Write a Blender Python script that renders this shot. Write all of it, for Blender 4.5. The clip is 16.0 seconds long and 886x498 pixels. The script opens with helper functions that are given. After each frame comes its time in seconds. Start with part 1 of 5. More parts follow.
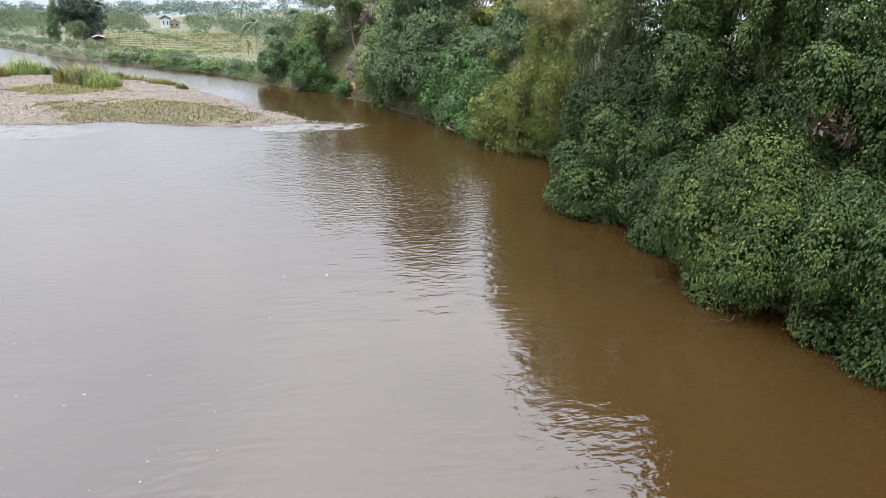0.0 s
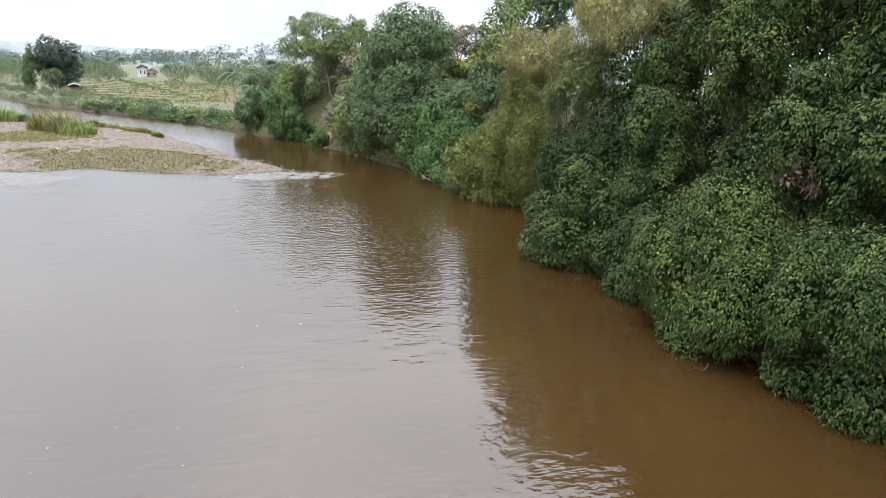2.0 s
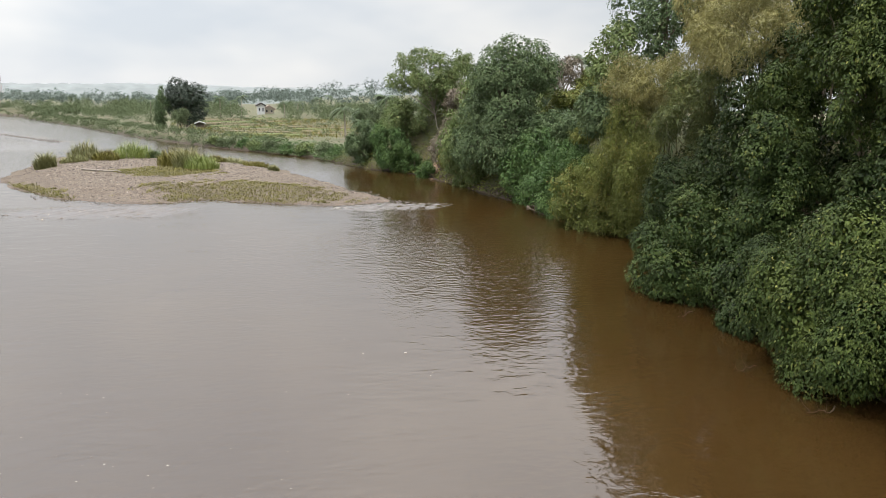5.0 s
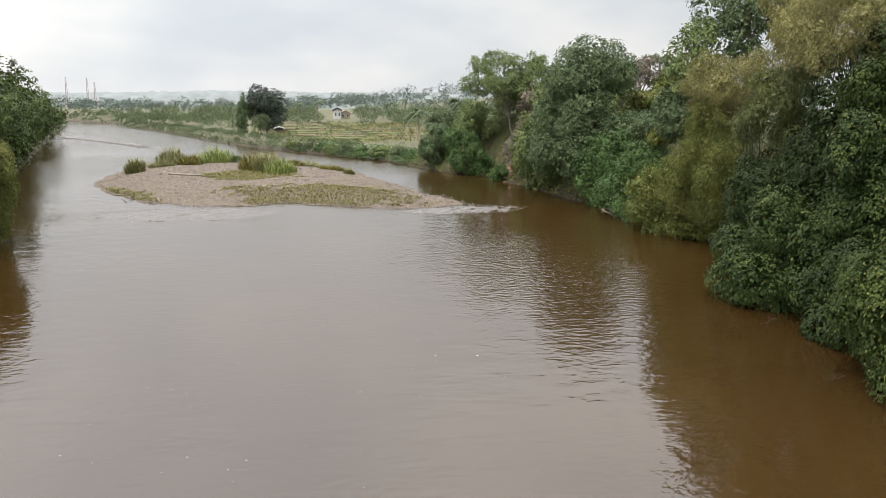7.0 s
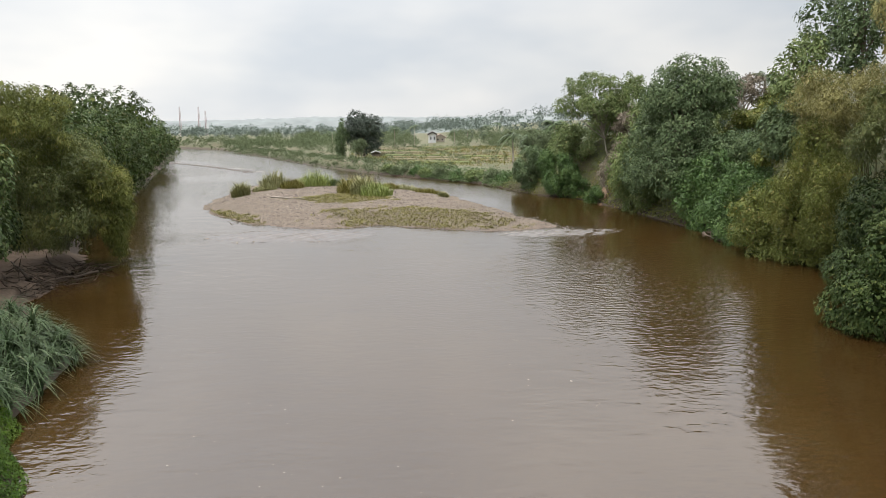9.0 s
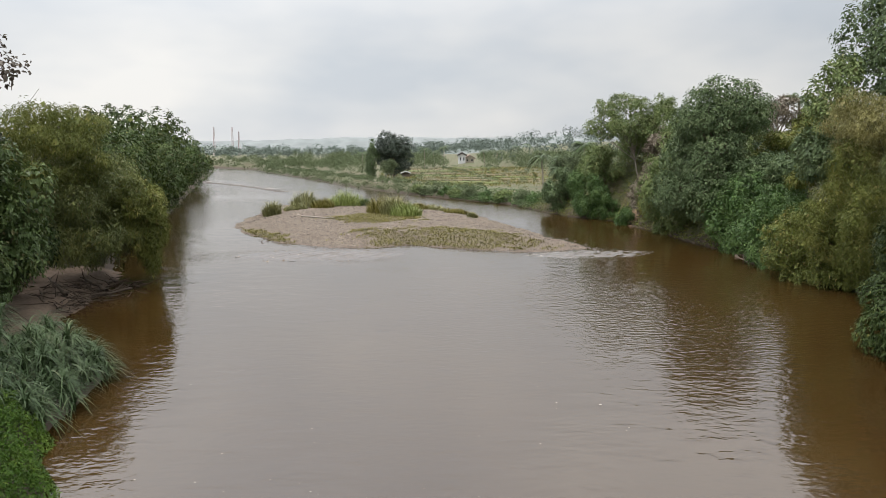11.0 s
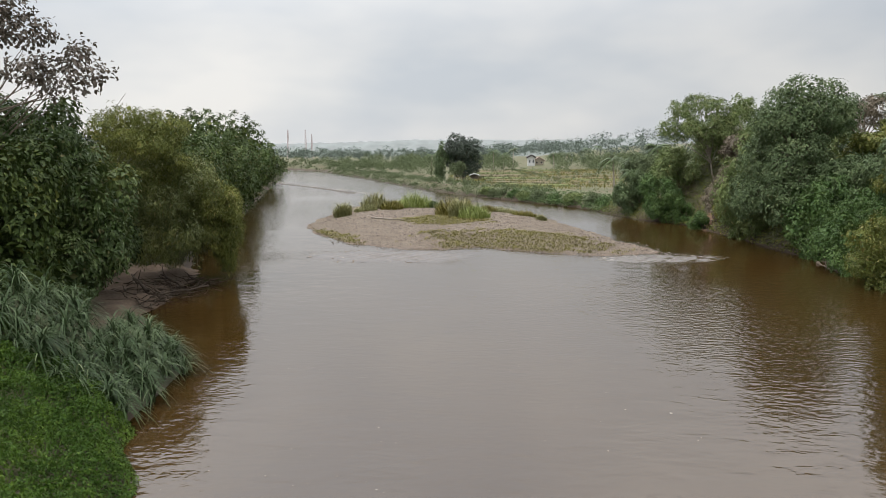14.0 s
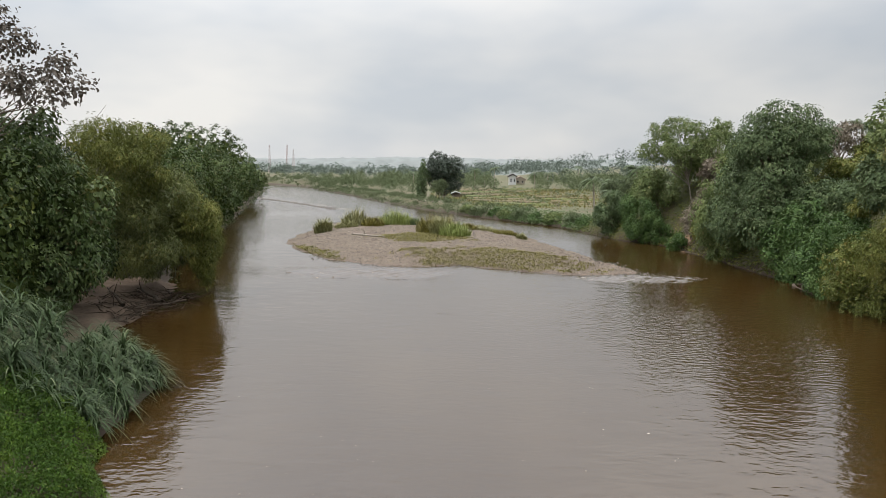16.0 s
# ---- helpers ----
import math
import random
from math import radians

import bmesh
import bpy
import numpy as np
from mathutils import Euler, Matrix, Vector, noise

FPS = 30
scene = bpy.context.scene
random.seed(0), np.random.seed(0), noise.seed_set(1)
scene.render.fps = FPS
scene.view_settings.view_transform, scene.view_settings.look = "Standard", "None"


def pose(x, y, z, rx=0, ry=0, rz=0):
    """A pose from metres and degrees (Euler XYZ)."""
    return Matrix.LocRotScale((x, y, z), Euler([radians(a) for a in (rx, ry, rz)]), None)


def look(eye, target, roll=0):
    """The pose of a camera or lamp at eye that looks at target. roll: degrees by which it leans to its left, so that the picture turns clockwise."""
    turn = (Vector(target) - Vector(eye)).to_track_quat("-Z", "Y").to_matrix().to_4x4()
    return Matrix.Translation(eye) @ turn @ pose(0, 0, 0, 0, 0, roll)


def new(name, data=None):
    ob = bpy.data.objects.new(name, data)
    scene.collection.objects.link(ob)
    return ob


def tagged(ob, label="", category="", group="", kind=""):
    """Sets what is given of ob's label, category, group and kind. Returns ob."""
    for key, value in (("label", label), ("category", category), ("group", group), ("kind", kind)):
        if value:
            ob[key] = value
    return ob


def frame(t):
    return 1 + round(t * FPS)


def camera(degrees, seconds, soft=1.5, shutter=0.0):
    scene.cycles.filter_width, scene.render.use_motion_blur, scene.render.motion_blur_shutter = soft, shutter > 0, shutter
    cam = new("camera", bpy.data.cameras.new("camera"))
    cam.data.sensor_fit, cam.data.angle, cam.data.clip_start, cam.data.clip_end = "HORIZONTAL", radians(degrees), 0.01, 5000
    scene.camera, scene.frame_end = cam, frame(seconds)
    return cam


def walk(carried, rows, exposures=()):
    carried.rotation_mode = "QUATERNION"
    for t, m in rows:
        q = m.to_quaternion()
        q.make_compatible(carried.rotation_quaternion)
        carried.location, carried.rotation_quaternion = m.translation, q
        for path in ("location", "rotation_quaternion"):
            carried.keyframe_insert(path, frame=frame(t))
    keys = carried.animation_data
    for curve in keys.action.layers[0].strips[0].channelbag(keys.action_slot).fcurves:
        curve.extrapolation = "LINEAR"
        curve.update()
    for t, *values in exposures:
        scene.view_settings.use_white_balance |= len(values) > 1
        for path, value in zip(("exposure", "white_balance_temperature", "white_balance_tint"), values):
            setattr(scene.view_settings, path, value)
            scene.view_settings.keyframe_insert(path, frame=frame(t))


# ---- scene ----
# ================= camera and its walk =================
cam = camera(62.1, 16.0, soft=0.65)
EYE = (0.0, 0.0, 8.5)
# seconds, degrees to the right of north, degrees up, degrees of lean
ROWS = [
    (0, 25.723, -16.954, 2.124),
    (0.5, 27.301, -16.202, 2.326),
    (1, 28.394, -15.405, 2.529),
    (1.5, 28.163, -14.494, 2.647),
    (2, 27.546, -13.091, 2.689),
    (2.5, 26.495, -11.960, 2.613),
    (3, 24.850, -11.466, 2.517),
    (3.5, 23.493, -11.418, 2.275),
    (4, 21.925, -11.229, 1.818),
    (4.2, 21.220, -11.160, 1.720),
    (6.3, 15.670, -10.960, 0.800),
    (6.5, 14.821, -10.954, 0.751),
    (7, 13.419, -10.879, 0.568),
    (7.5, 11.789, -11.023, 0.418),
    (8, 9.556, -11.620, 0.172),
    (8.5, 7.625, -10.941, -0.044),
    (9, 6.058, -9.144, -0.245),
    (9.2, 5.760, -8.660, -0.270),
    (11.3, 3.560, -7.550, 0.000),
    (11.5, 3.387, -7.640, 0.009),
    (12, 2.597, -7.599, 0.126),
    (12.5, 1.334, -7.035, 0.019),
    (13, -0.987, -7.064, -0.373),
    (13.5, -2.012, -7.332, -0.400),
    (14, -1.521, -7.382, -0.012),
    (14.5, -0.827, -6.961, 0.397),
    (15, -0.493, -6.305, 0.787),
    (15.5, -0.200, -6.119, 0.963),
    (16, 0.000, -6.006, 1.000),
]
walk(cam, [(t, pose(*EYE, 90 + up, 0, -right) @ pose(0, 0, 0, 0, 0, lean)) for t, right, up, lean in ROWS],
     exposures=[(0, 1.14, 6000, 10), (0.5, 1.18, 6000, 10), (1, 1.26, 6000, 10), (1.5, 1.22, 6050, 10), (2, 1.04, 6100, 10), (2.5, 0.86, 6200, 10), (3.5, 0.69, 6550, 10), (9, 0.57, 6700, 10), (12, 0.36, 6650, 10), (16, 0.32, 6700, 10)])

# ================= sky, sun, exposure =================
SUN_EL, SUN_AZ = radians(66), radians(-112)
world = bpy.data.worlds.new("overcast_sky")
scene.world = world
world.use_nodes = True
wn, wl = world.node_tree.nodes, world.node_tree.links
wn.clear()
w_out = wn.new("ShaderNodeOutputWorld")
w_bg = wn.new("ShaderNodeBackground")
w_sky = wn.new("ShaderNodeTexSky")
w_sky.sky_type, w_sky.sun_disc = "NISHITA", False
w_sky.sun_elevation, w_sky.sun_rotation = SUN_EL, SUN_AZ
w_sky.dust_density, w_sky.air_density = 3.0, 1.0
w_dim = wn.new("ShaderNodeVectorMath")
w_dim.operation = "SCALE"
w_dim.inputs["Scale"].default_value = 0.10
wl.new(w_sky.outputs["Color"], w_dim.inputs[0])
w_geo = wn.new("ShaderNodeTexCoord")
w_map = wn.new("ShaderNodeMapping")
w_map.inputs["Scale"].default_value = (1.0, 1.0, 2.6)
wl.new(w_geo.outputs["Generated"], w_map.inputs["Vector"])
w_noise = wn.new("ShaderNodeTexNoise")
w_noise.inputs["Scale"].default_value, w_noise.inputs["Detail"].default_value = 2.6, 4.0
wl.new(w_map.outputs["Vector"], w_noise.inputs["Vector"])
w_ramp = wn.new("ShaderNodeValToRGB")
w_ramp.color_ramp.elements[0].position, w_ramp.color_ramp.elements[0].color = 0.36, (0.50, 0.54, 0.59, 1)
w_ramp.color_ramp.elements[1].position, w_ramp.color_ramp.elements[1].color = 0.66, (0.71, 0.71, 0.705, 1)
wl.new(w_noise.outputs["Fac"], w_ramp.inputs["Fac"])
w_mix = wn.new("ShaderNodeMixRGB")
w_mix.inputs["Fac"].default_value = 0.9
wl.new(w_dim.outputs["Vector"], w_mix.inputs["Color1"])
wl.new(w_ramp.outputs["Color"], w_mix.inputs["Color2"])
wl.new(w_mix.outputs["Color"], w_bg.inputs["Color"])
# an overcast sky is brighter overhead than at its rim
w_sep = wn.new("ShaderNodeSeparateXYZ")
wl.new(w_geo.outputs["Generated"], w_sep.inputs["Vector"])
w_el = wn.new("ShaderNodeMapRange")
w_el.interpolation_type = "SMOOTHSTEP"
for key, value in (("From Min", 0.12), ("From Max", 0.78), ("To Min", 1.0), ("To Max", 4.1)):
    w_el.inputs[key].default_value = value
wl.new(w_sep.outputs["Z"], w_el.inputs["Value"])
w_we = wn.new("ShaderNodeMapRange")
for key, value in (("From Min", -0.25), ("From Max", 0.65), ("To Min", 1.02), ("To Max", 0.82)):
    w_we.inputs[key].default_value = value
wl.new(w_sep.outputs["X"], w_we.inputs["Value"])
w_lum = wn.new("ShaderNodeMath")
w_lum.operation = "MULTIPLY"
wl.new(w_el.outputs["Result"], w_lum.inputs[0])
wl.new(w_we.outputs["Result"], w_lum.inputs[1])
wl.new(w_lum.outputs["Value"], w_bg.inputs["Strength"])
wl.new(w_bg.outputs["Background"], w_out.inputs["Surface"])

sun = new("sun", bpy.data.lights.new("sun", "SUN"))
sun.data.energy, sun.data.angle, sun.data.color = 1.0, radians(20), (1.0, 0.96, 0.9)
sun.matrix_world = look((math.sin(SUN_AZ) * math.cos(SUN_EL) * 50, math.cos(SUN_AZ) * math.cos(SUN_EL) * 50, math.sin(SUN_EL) * 50), (0, 0, 0))


# ================= materials =================
def nodes_of(name):
    m = bpy.data.materials.new(name)
    m.use_nodes = True
    nt = m.node_tree
    return m, nt.nodes, nt.links, nt.nodes["Principled BSDF"]


def noise_node(n, l, scale, detail=4.0, rough=0.55, vec=None):
    t = n.new("ShaderNodeTexNoise")
    t.inputs["Scale"].default_value, t.inputs["Detail"].default_value, t.inputs["Roughness"].default_value = scale, detail, rough
    if vec is None:
        c = n.new("ShaderNodeNewGeometry")
        vec = c.outputs["Position"]
    l.new(vec, t.inputs["Vector"])
    return t


def ramp_node(n, l, fac, stops):
    r = n.new("ShaderNodeValToRGB")
    e = r.color_ramp.elements
    while len(e) < len(stops):
        e.new(0.5)
    for k, (p, c) in enumerate(stops):
        e[k].position, e[k].color = p, (*c, 1)
    l.new(fac, r.inputs["Fac"])
    return r


def mix_node(n, l, fac, a, b, mode="MIX"):
    x = n.new("ShaderNodeMixRGB")
    x.blend_type = mode
    for v, s in ((fac, "Fac"), (a, "Color1"), (b, "Color2")):
        if hasattr(v, "is_output"):
            l.new(v, x.inputs[s])
        elif s == "Fac":
            x.inputs[s].default_value = v
        else:
            x.inputs[s].default_value = (*v, 1)
    return x


def leaf_mat(name, dark, mid, light, odd=None, patch=0.8, gloss=0.42, thin=0.15, sheen=0.3):
    """Foliage: a shade for each leaf, drifting in patches, with a waxy sheen and some light passing through."""
    m, n, l, b = nodes_of(name)
    g = n.new("ShaderNodeNewGeometry")
    shade = ramp_node(n, l, g.outputs["Random Per Island"], [(0.0, tuple(0.4 * a + 0.6 * c for a, c in zip(dark, mid))), (0.5, mid), (0.93, tuple(0.5 * a + 0.5 * c for a, c in zip(mid, light))), (1.0, odd or light)])
    drift = noise_node(n, l, patch, 4.0, 0.6)
    tint = ramp_node(n, l, drift.outputs["Fac"], [(0.36, tuple(0.45 * a + 0.55 * c for a, c in zip(dark, mid))), (0.5, mid), (0.66, light)])
    col = mix_node(n, l, 0.5, shade.outputs["Color"], tint.outputs["Color"])
    l.new(col.outputs["Color"], b.inputs["Base Color"])
    b.inputs["Roughness"].default_value = gloss
    b.inputs["Specular IOR Level"].default_value = sheen
    tr = n.new("ShaderNodeBsdfTranslucent")
    l.new(col.outputs["Color"], tr.inputs["Color"])
    mx = n.new("ShaderNodeMixShader")
    mx.inputs["Fac"].default_value = thin
    l.new(b.outputs["BSDF"], mx.inputs[1])
    l.new(tr.outputs["BSDF"], mx.inputs[2])
    l.new(mx.outputs["Shader"], n["Material Output"].inputs["Surface"])
    return m


def rough_mat(name, stops, scale, fine=8.0, rough=0.9, bump=0.3, dist=0.05):
    m, n, l, b = nodes_of(name)
    big, small = noise_node(n, l, scale, 5.0), noise_node(n, l, scale * fine, 4.0)
    mixf = mix_node(n, l, 0.4, big.outputs["Fac"], small.outputs["Fac"])
    col = ramp_node(n, l, mixf.outputs["Color"], stops)
    l.new(col.outputs["Color"], b.inputs["Base Color"])
    b.inputs["Roughness"].default_value = rough
    b.inputs["Specular IOR Level"].default_value = 0.5 if rough < 0.7 else 0.15
    bp = n.new("ShaderNodeBump")
    bp.inputs["Strength"].default_value, bp.inputs["Distance"].default_value = bump, dist
    l.new(small.outputs["Fac"], bp.inputs["Height"])
    l.new(bp.outputs["Normal"], b.inputs["Normal"])
    return m


VINE = leaf_mat("vine_leaf", (0.007, 0.014, 0.004), (0.029, 0.048, 0.013), (0.086, 0.114, 0.030), (0.20, 0.19, 0.05), thin=0.06, sheen=0.1)
VINE_LIGHT = leaf_mat("light_vine_leaf", (0.009, 0.016, 0.004), (0.034, 0.053, 0.013), (0.096, 0.120, 0.028), (0.23, 0.22, 0.06), thin=0.06, sheen=0.1)
# darker copy of the vine leaf, painting shade into folds and hollows
VINE_SHADED = leaf_mat("shaded_vine_leaf", (0.005, 0.010, 0.003), (0.021, 0.035, 0.010), (0.062, 0.084, 0.024), (0.14, 0.14, 0.04), thin=0.05, sheen=0.1)
VINE_BRIGHT = leaf_mat("bright_vine_leaf", (0.020, 0.046, 0.012), (0.056, 0.106, 0.028), (0.125, 0.180, 0.054), sheen=0.2)
DARK_LEAF = leaf_mat("dark_tree_leaf", (0.022, 0.040, 0.018), (0.078, 0.114, 0.050), (0.170, 0.214, 0.100), (0.24, 0.26, 0.14), sheen=0.12)
GREY_LEAF = leaf_mat("grey_green_leaf", (0.044, 0.066, 0.024), (0.126, 0.166, 0.060), (0.228, 0.264, 0.104), (0.32, 0.28, 0.13), sheen=0.12)
BAMBOO_LEAF = leaf_mat("bamboo_leaf", (0.060, 0.060, 0.020), (0.190, 0.178, 0.060), (0.330, 0.300, 0.115), (0.40, 0.31, 0.14), patch=0.35)
BAMBOO_GREEN = leaf_mat("green_bamboo_leaf", (0.028, 0.042, 0.012), (0.096, 0.116, 0.034), (0.220, 0.220, 0.066), (0.32, 0.25, 0.10), patch=0.3)
OLIVE_LEAF = leaf_mat("olive_leaf", (0.032, 0.046, 0.011), (0.106, 0.124, 0.029), (0.220, 0.214, 0.058), (0.32, 0.24, 0.09), patch=0.45, sheen=0.15)
# scrub green with its darks lifted, so haze sits in the colour
HAZED_SCRUB = leaf_mat("hazed_scrub_leaf", (0.078, 0.100, 0.054), (0.104, 0.130, 0.068), (0.138, 0.164, 0.086), patch=0.15, sheen=0.05, thin=0.3)
DRY_LEAF = leaf_mat("dry_leaf", (0.075, 0.060, 0.044), (0.165, 0.136, 0.100), (0.25, 0.205, 0.15))
MANGO_LEAF = leaf_mat("dense_dark_leaf", (0.012, 0.020, 0.013), (0.030, 0.044, 0.028), (0.070, 0.090, 0.062))
TEAK_LEAF = leaf_mat("teak_leaf", (0.040, 0.034, 0.026), (0.084, 0.069, 0.053), (0.150, 0.120, 0.094), (0.20, 0.14, 0.11))
PALM_LEAF = leaf_mat("palm_leaf", (0.030, 0.050, 0.022), (0.066, 0.098, 0.040), (0.130, 0.160, 0.070), sheen=0.2)
REED_LEAF = leaf_mat("reed_blade", (0.010, 0.021, 0.008), (0.033, 0.056, 0.021), (0.115, 0.152, 0.078), (0.24, 0.26, 0.15), gloss=0.45, sheen=0.12, patch=0.5)
HERB_LEAF = leaf_mat("herb_leaf", (0.008, 0.022, 0.003), (0.034, 0.072, 0.009), (0.106, 0.164, 0.020), (0.15, 0.19, 0.04), patch=0.7, sheen=0.12)
GRASS_LEAF = leaf_mat("bank_grass", (0.075, 0.082, 0.028), (0.165, 0.165, 0.062), (0.27, 0.26, 0.12), (0.42, 0.36, 0.18))
DRYGRASS = leaf_mat("dry_grass", (0.070, 0.064, 0.014), (0.130, 0.117, 0.027), (0.210, 0.186, 0.058), sheen=0.1)
# distance haze painted into the leaf colour: paler, bluer, little contrast
HAZED_LEAF = leaf_mat("hazed_far_leaf", (0.086, 0.110, 0.096), (0.108, 0.134, 0.114), (0.136, 0.162, 0.134), patch=0.05, sheen=0.0, thin=0.3)
GREEN_TREE = leaf_mat("riverside_tree_leaf", (0.016, 0.032, 0.010), (0.056, 0.088, 0.026), (0.135, 0.170, 0.052), (0.22, 0.17, 0.09), patch=0.4, sheen=0.2)
WITHERED = leaf_mat("withered_leaf", (0.040, 0.025, 0.017), (0.090, 0.058, 0.040), (0.150, 0.105, 0.075))
BARK = rough_mat("bark", [(0.3, (0.06, 0.045, 0.032)), (0.7, (0.20, 0.165, 0.125))], 1.5, 12, 0.9, 0.6, 0.03)
PALE_BARK = rough_mat("pale_bark", [(0.3, (0.16, 0.135, 0.11)), (0.7, (0.38, 0.34, 0.29))], 1.2, 12, 0.9, 0.5, 0.03)
CULM = rough_mat("bamboo_culm", [(0.3, (0.05, 0.055, 0.022)), (0.7, (0.14, 0.13, 0.055))], 2.0, 8, 0.5, 0.1, 0.01)
MUD = rough_mat("mud", [(0.3, (0.046, 0.032, 0.022)), (0.7, (0.125, 0.092, 0.068))], 0.6, 9, 0.95, 0.5, 0.06)


def ground_mat():
    m, n, l, b = nodes_of("bank_earth_and_grass")
    g = n.new("ShaderNodeNewGeometry")
    big, mid, fine = noise_node(n, l, 0.03, 5.0), noise_node(n, l, 0.35, 5.0), noise_node(n, l, 3.0, 4.0)
    earth = ramp_node(n, l, mid.outputs["Fac"], [(0.3, (0.06, 0.040, 0.025)), (0.7, (0.14, 0.095, 0.060))])
    grass = ramp_node(n, l, fine.outputs["Fac"], [(0.3, (0.040, 0.054, 0.020)), (0.7, (0.092, 0.108, 0.042))])
    dry = mix_node(n, l, big.outputs["Fac"], grass.outputs["Color"], (0.088, 0.084, 0.040))
    cover = ramp_node(n, l, mid.outputs["Fac"], [(0.42, (0, 0, 0)), (0.58, (1, 1, 1))])
    col = mix_node(n, l, cover.outputs["Color"], dry.outputs["Color"], earth.outputs["Color"])
    half = mix_node(n, l, 0.5, dry.outputs["Color"], col.outputs["Color"])
    # wet, bare soil close to the water
    hgt = n.new("ShaderNodeSeparateXYZ")
    l.new(g.outputs["Position"], hgt.inputs["Vector"])
    wet = n.new("ShaderNodeMapRange")
    for key, value in (("From Min", 0.25), ("From Max", 1.0), ("To Min", 1.0), ("To Max", 0.0)):
        wet.inputs[key].default_value = value
    l.new(hgt.outputs["Z"], wet.inputs["Value"])
    soil = mix_node(n, l, wet.outputs["Result"], half.outputs["Color"], (0.045, 0.030, 0.019))
    l.new(soil.outputs["Color"], b.inputs["Base Color"])
    b.inputs["Roughness"].default_value = 0.95
    bp = n.new("ShaderNodeBump")
    bp.inputs["Strength"].default_value, bp.inputs["Distance"].default_value = 0.6, 0.12
    l.new(fine.outputs["Fac"], bp.inputs["Height"])
    l.new(bp.outputs["Normal"], b.inputs["Normal"])
    return m


def water_mat():
    m, n, l, b = nodes_of("silty_river_water")
    silt = noise_node(n, l, 0.06, 4.0)
    col = ramp_node(n, l, silt.outputs["Fac"], [(0.3, (0.029, 0.0150, 0.0043)), (0.7, (0.039, 0.0208, 0.0063))])
    l.new(col.outputs["Color"], b.inputs["Base Color"])
    b.inputs["Roughness"].default_value = 0.07
    b.inputs["IOR"].default_value = 1.58
    g = n.new("ShaderNodeNewGeometry")
    mp = n.new("ShaderNodeMapping")
    mp.inputs["Scale"].default_value = (0.7, 1.0, 1.0)
    mp.inputs["Rotation"].default_value = (0, 0, radians(14))
    l.new(g.outputs["Position"], mp.inputs["Vector"])
    a, c, d = noise_node(n, l, 0.8, 2.0, 0.5, mp.outputs["Vector"]), noise_node(n, l, 3.8, 2.0, 0.5, mp.outputs["Vector"]), noise_node(n, l, 0.09, 2.0, 0.5)
    calm = ramp_node(n, l, d.outputs["Fac"], [(0.38, (0.55, 0.55, 0.55)), (0.64, (1.5, 1.5, 1.5))])
    def zone(x, y, inner, outer):
        d = n.new("ShaderNodeVectorMath")
        d.operation = "DISTANCE"
        d.inputs[1].default_value = (x, y, 0)
        l.new(g.outputs["Position"], d.inputs[0])
        k = n.new("ShaderNodeMapRange")
        k.interpolation_type = "SMOOTHSTEP"
        for key, value in (("From Min", inner), ("From Max", outer), ("To Min", 1.0), ("To Max", 0.0)):
            k.inputs[key].default_value = value
        l.new(d.outputs["Value"], k.inputs["Value"])
        return k.outputs["Result"]
    # shallow runs where the current breaks into sharper ripples
    fast = None
    for x, y, inner, outer in ((13, 40, 3, 15), (22, 44, 2, 9), (-13, 60.5, 2, 5), (-8, 59.5, 2, 5), (-3, 58.5, 1.5, 4.5), (16.5, 60, 2, 6), (16, 108, 6, 20), (2, 134, 8, 26), (-24, 112, 8, 36), (-40, 205, 30, 90), (-60, 300, 30, 80)):
        z = zone(x, y, inner, outer)
        if fast is not None:
            add = n.new("ShaderNodeMath")
            add.operation = "MAXIMUM"
            l.new(fast, add.inputs[0])
            l.new(z, add.inputs[1])
            z = add.outputs["Value"]
        fast = z
    dash = n.new("ShaderNodeMapping")
    dash.inputs["Scale"].default_value = (0.5, 0.9, 1.0)
    dash.inputs["Rotation"].default_value = (0, 0, radians(9))
    l.new(g.outputs["Position"], dash.inputs["Vector"])
    # short packets of sharper waves where boils break the smooth surface
    packet = ramp_node(n, l, noise_node(n, l, 1.1, 3.0, 0.6, dash.outputs["Vector"]).outputs["Fac"], [(0.55, (0, 0, 0)), (0.75, (1.3, 1.3, 1.3))])
    broken = mix_node(n, l, 1.0, calm.outputs["Color"], packet.outputs["Color"], "ADD")
    rough_run = mix_node(n, l, fast, broken.outputs["Color"], (3.4, 3.4, 3.4))
    fine = mix_node(n, l, 1.0, c.outputs["Fac"], rough_run.outputs["Color"], "MULTIPLY")
    b1, b2 = n.new("ShaderNodeBump"), n.new("ShaderNodeBump")
    b1.inputs["Strength"].default_value, b1.inputs["Distance"].default_value = 0.3, 0.08
    b2.inputs["Strength"].default_value, b2.inputs["Distance"].default_value = 0.5, 0.027
    l.new(a.outputs["Fac"], b1.inputs["Height"])
    l.new(fine.outputs["Color"], b2.inputs["Height"])
    l.new(b1.outputs["Normal"], b2.inputs["Normal"])
    # in the long reach normals are tilted south to mirror brighter, higher sky
    sep = n.new("ShaderNodeSeparateXYZ")
    l.new(g.outputs["Position"], sep.inputs["Vector"])
    steep = n.new("ShaderNodeMapRange")
    for key, value in (("From Min", 18.0), ("From Max", 100.0), ("To Min", 0.0), ("To Max", 0.03)):
        steep.inputs[key].default_value = value
    l.new(sep.outputs["Y"], steep.inputs["Value"])
    face = n.new("ShaderNodeVectorMath")
    face.operation = "SCALE"
    face.inputs[0].default_value = (0.1, -1.0, 0.0)
    l.new(steep.outputs["Result"], face.inputs["Scale"])
    tilt = n.new("ShaderNodeVectorMath")
    tilt.operation = "ADD"
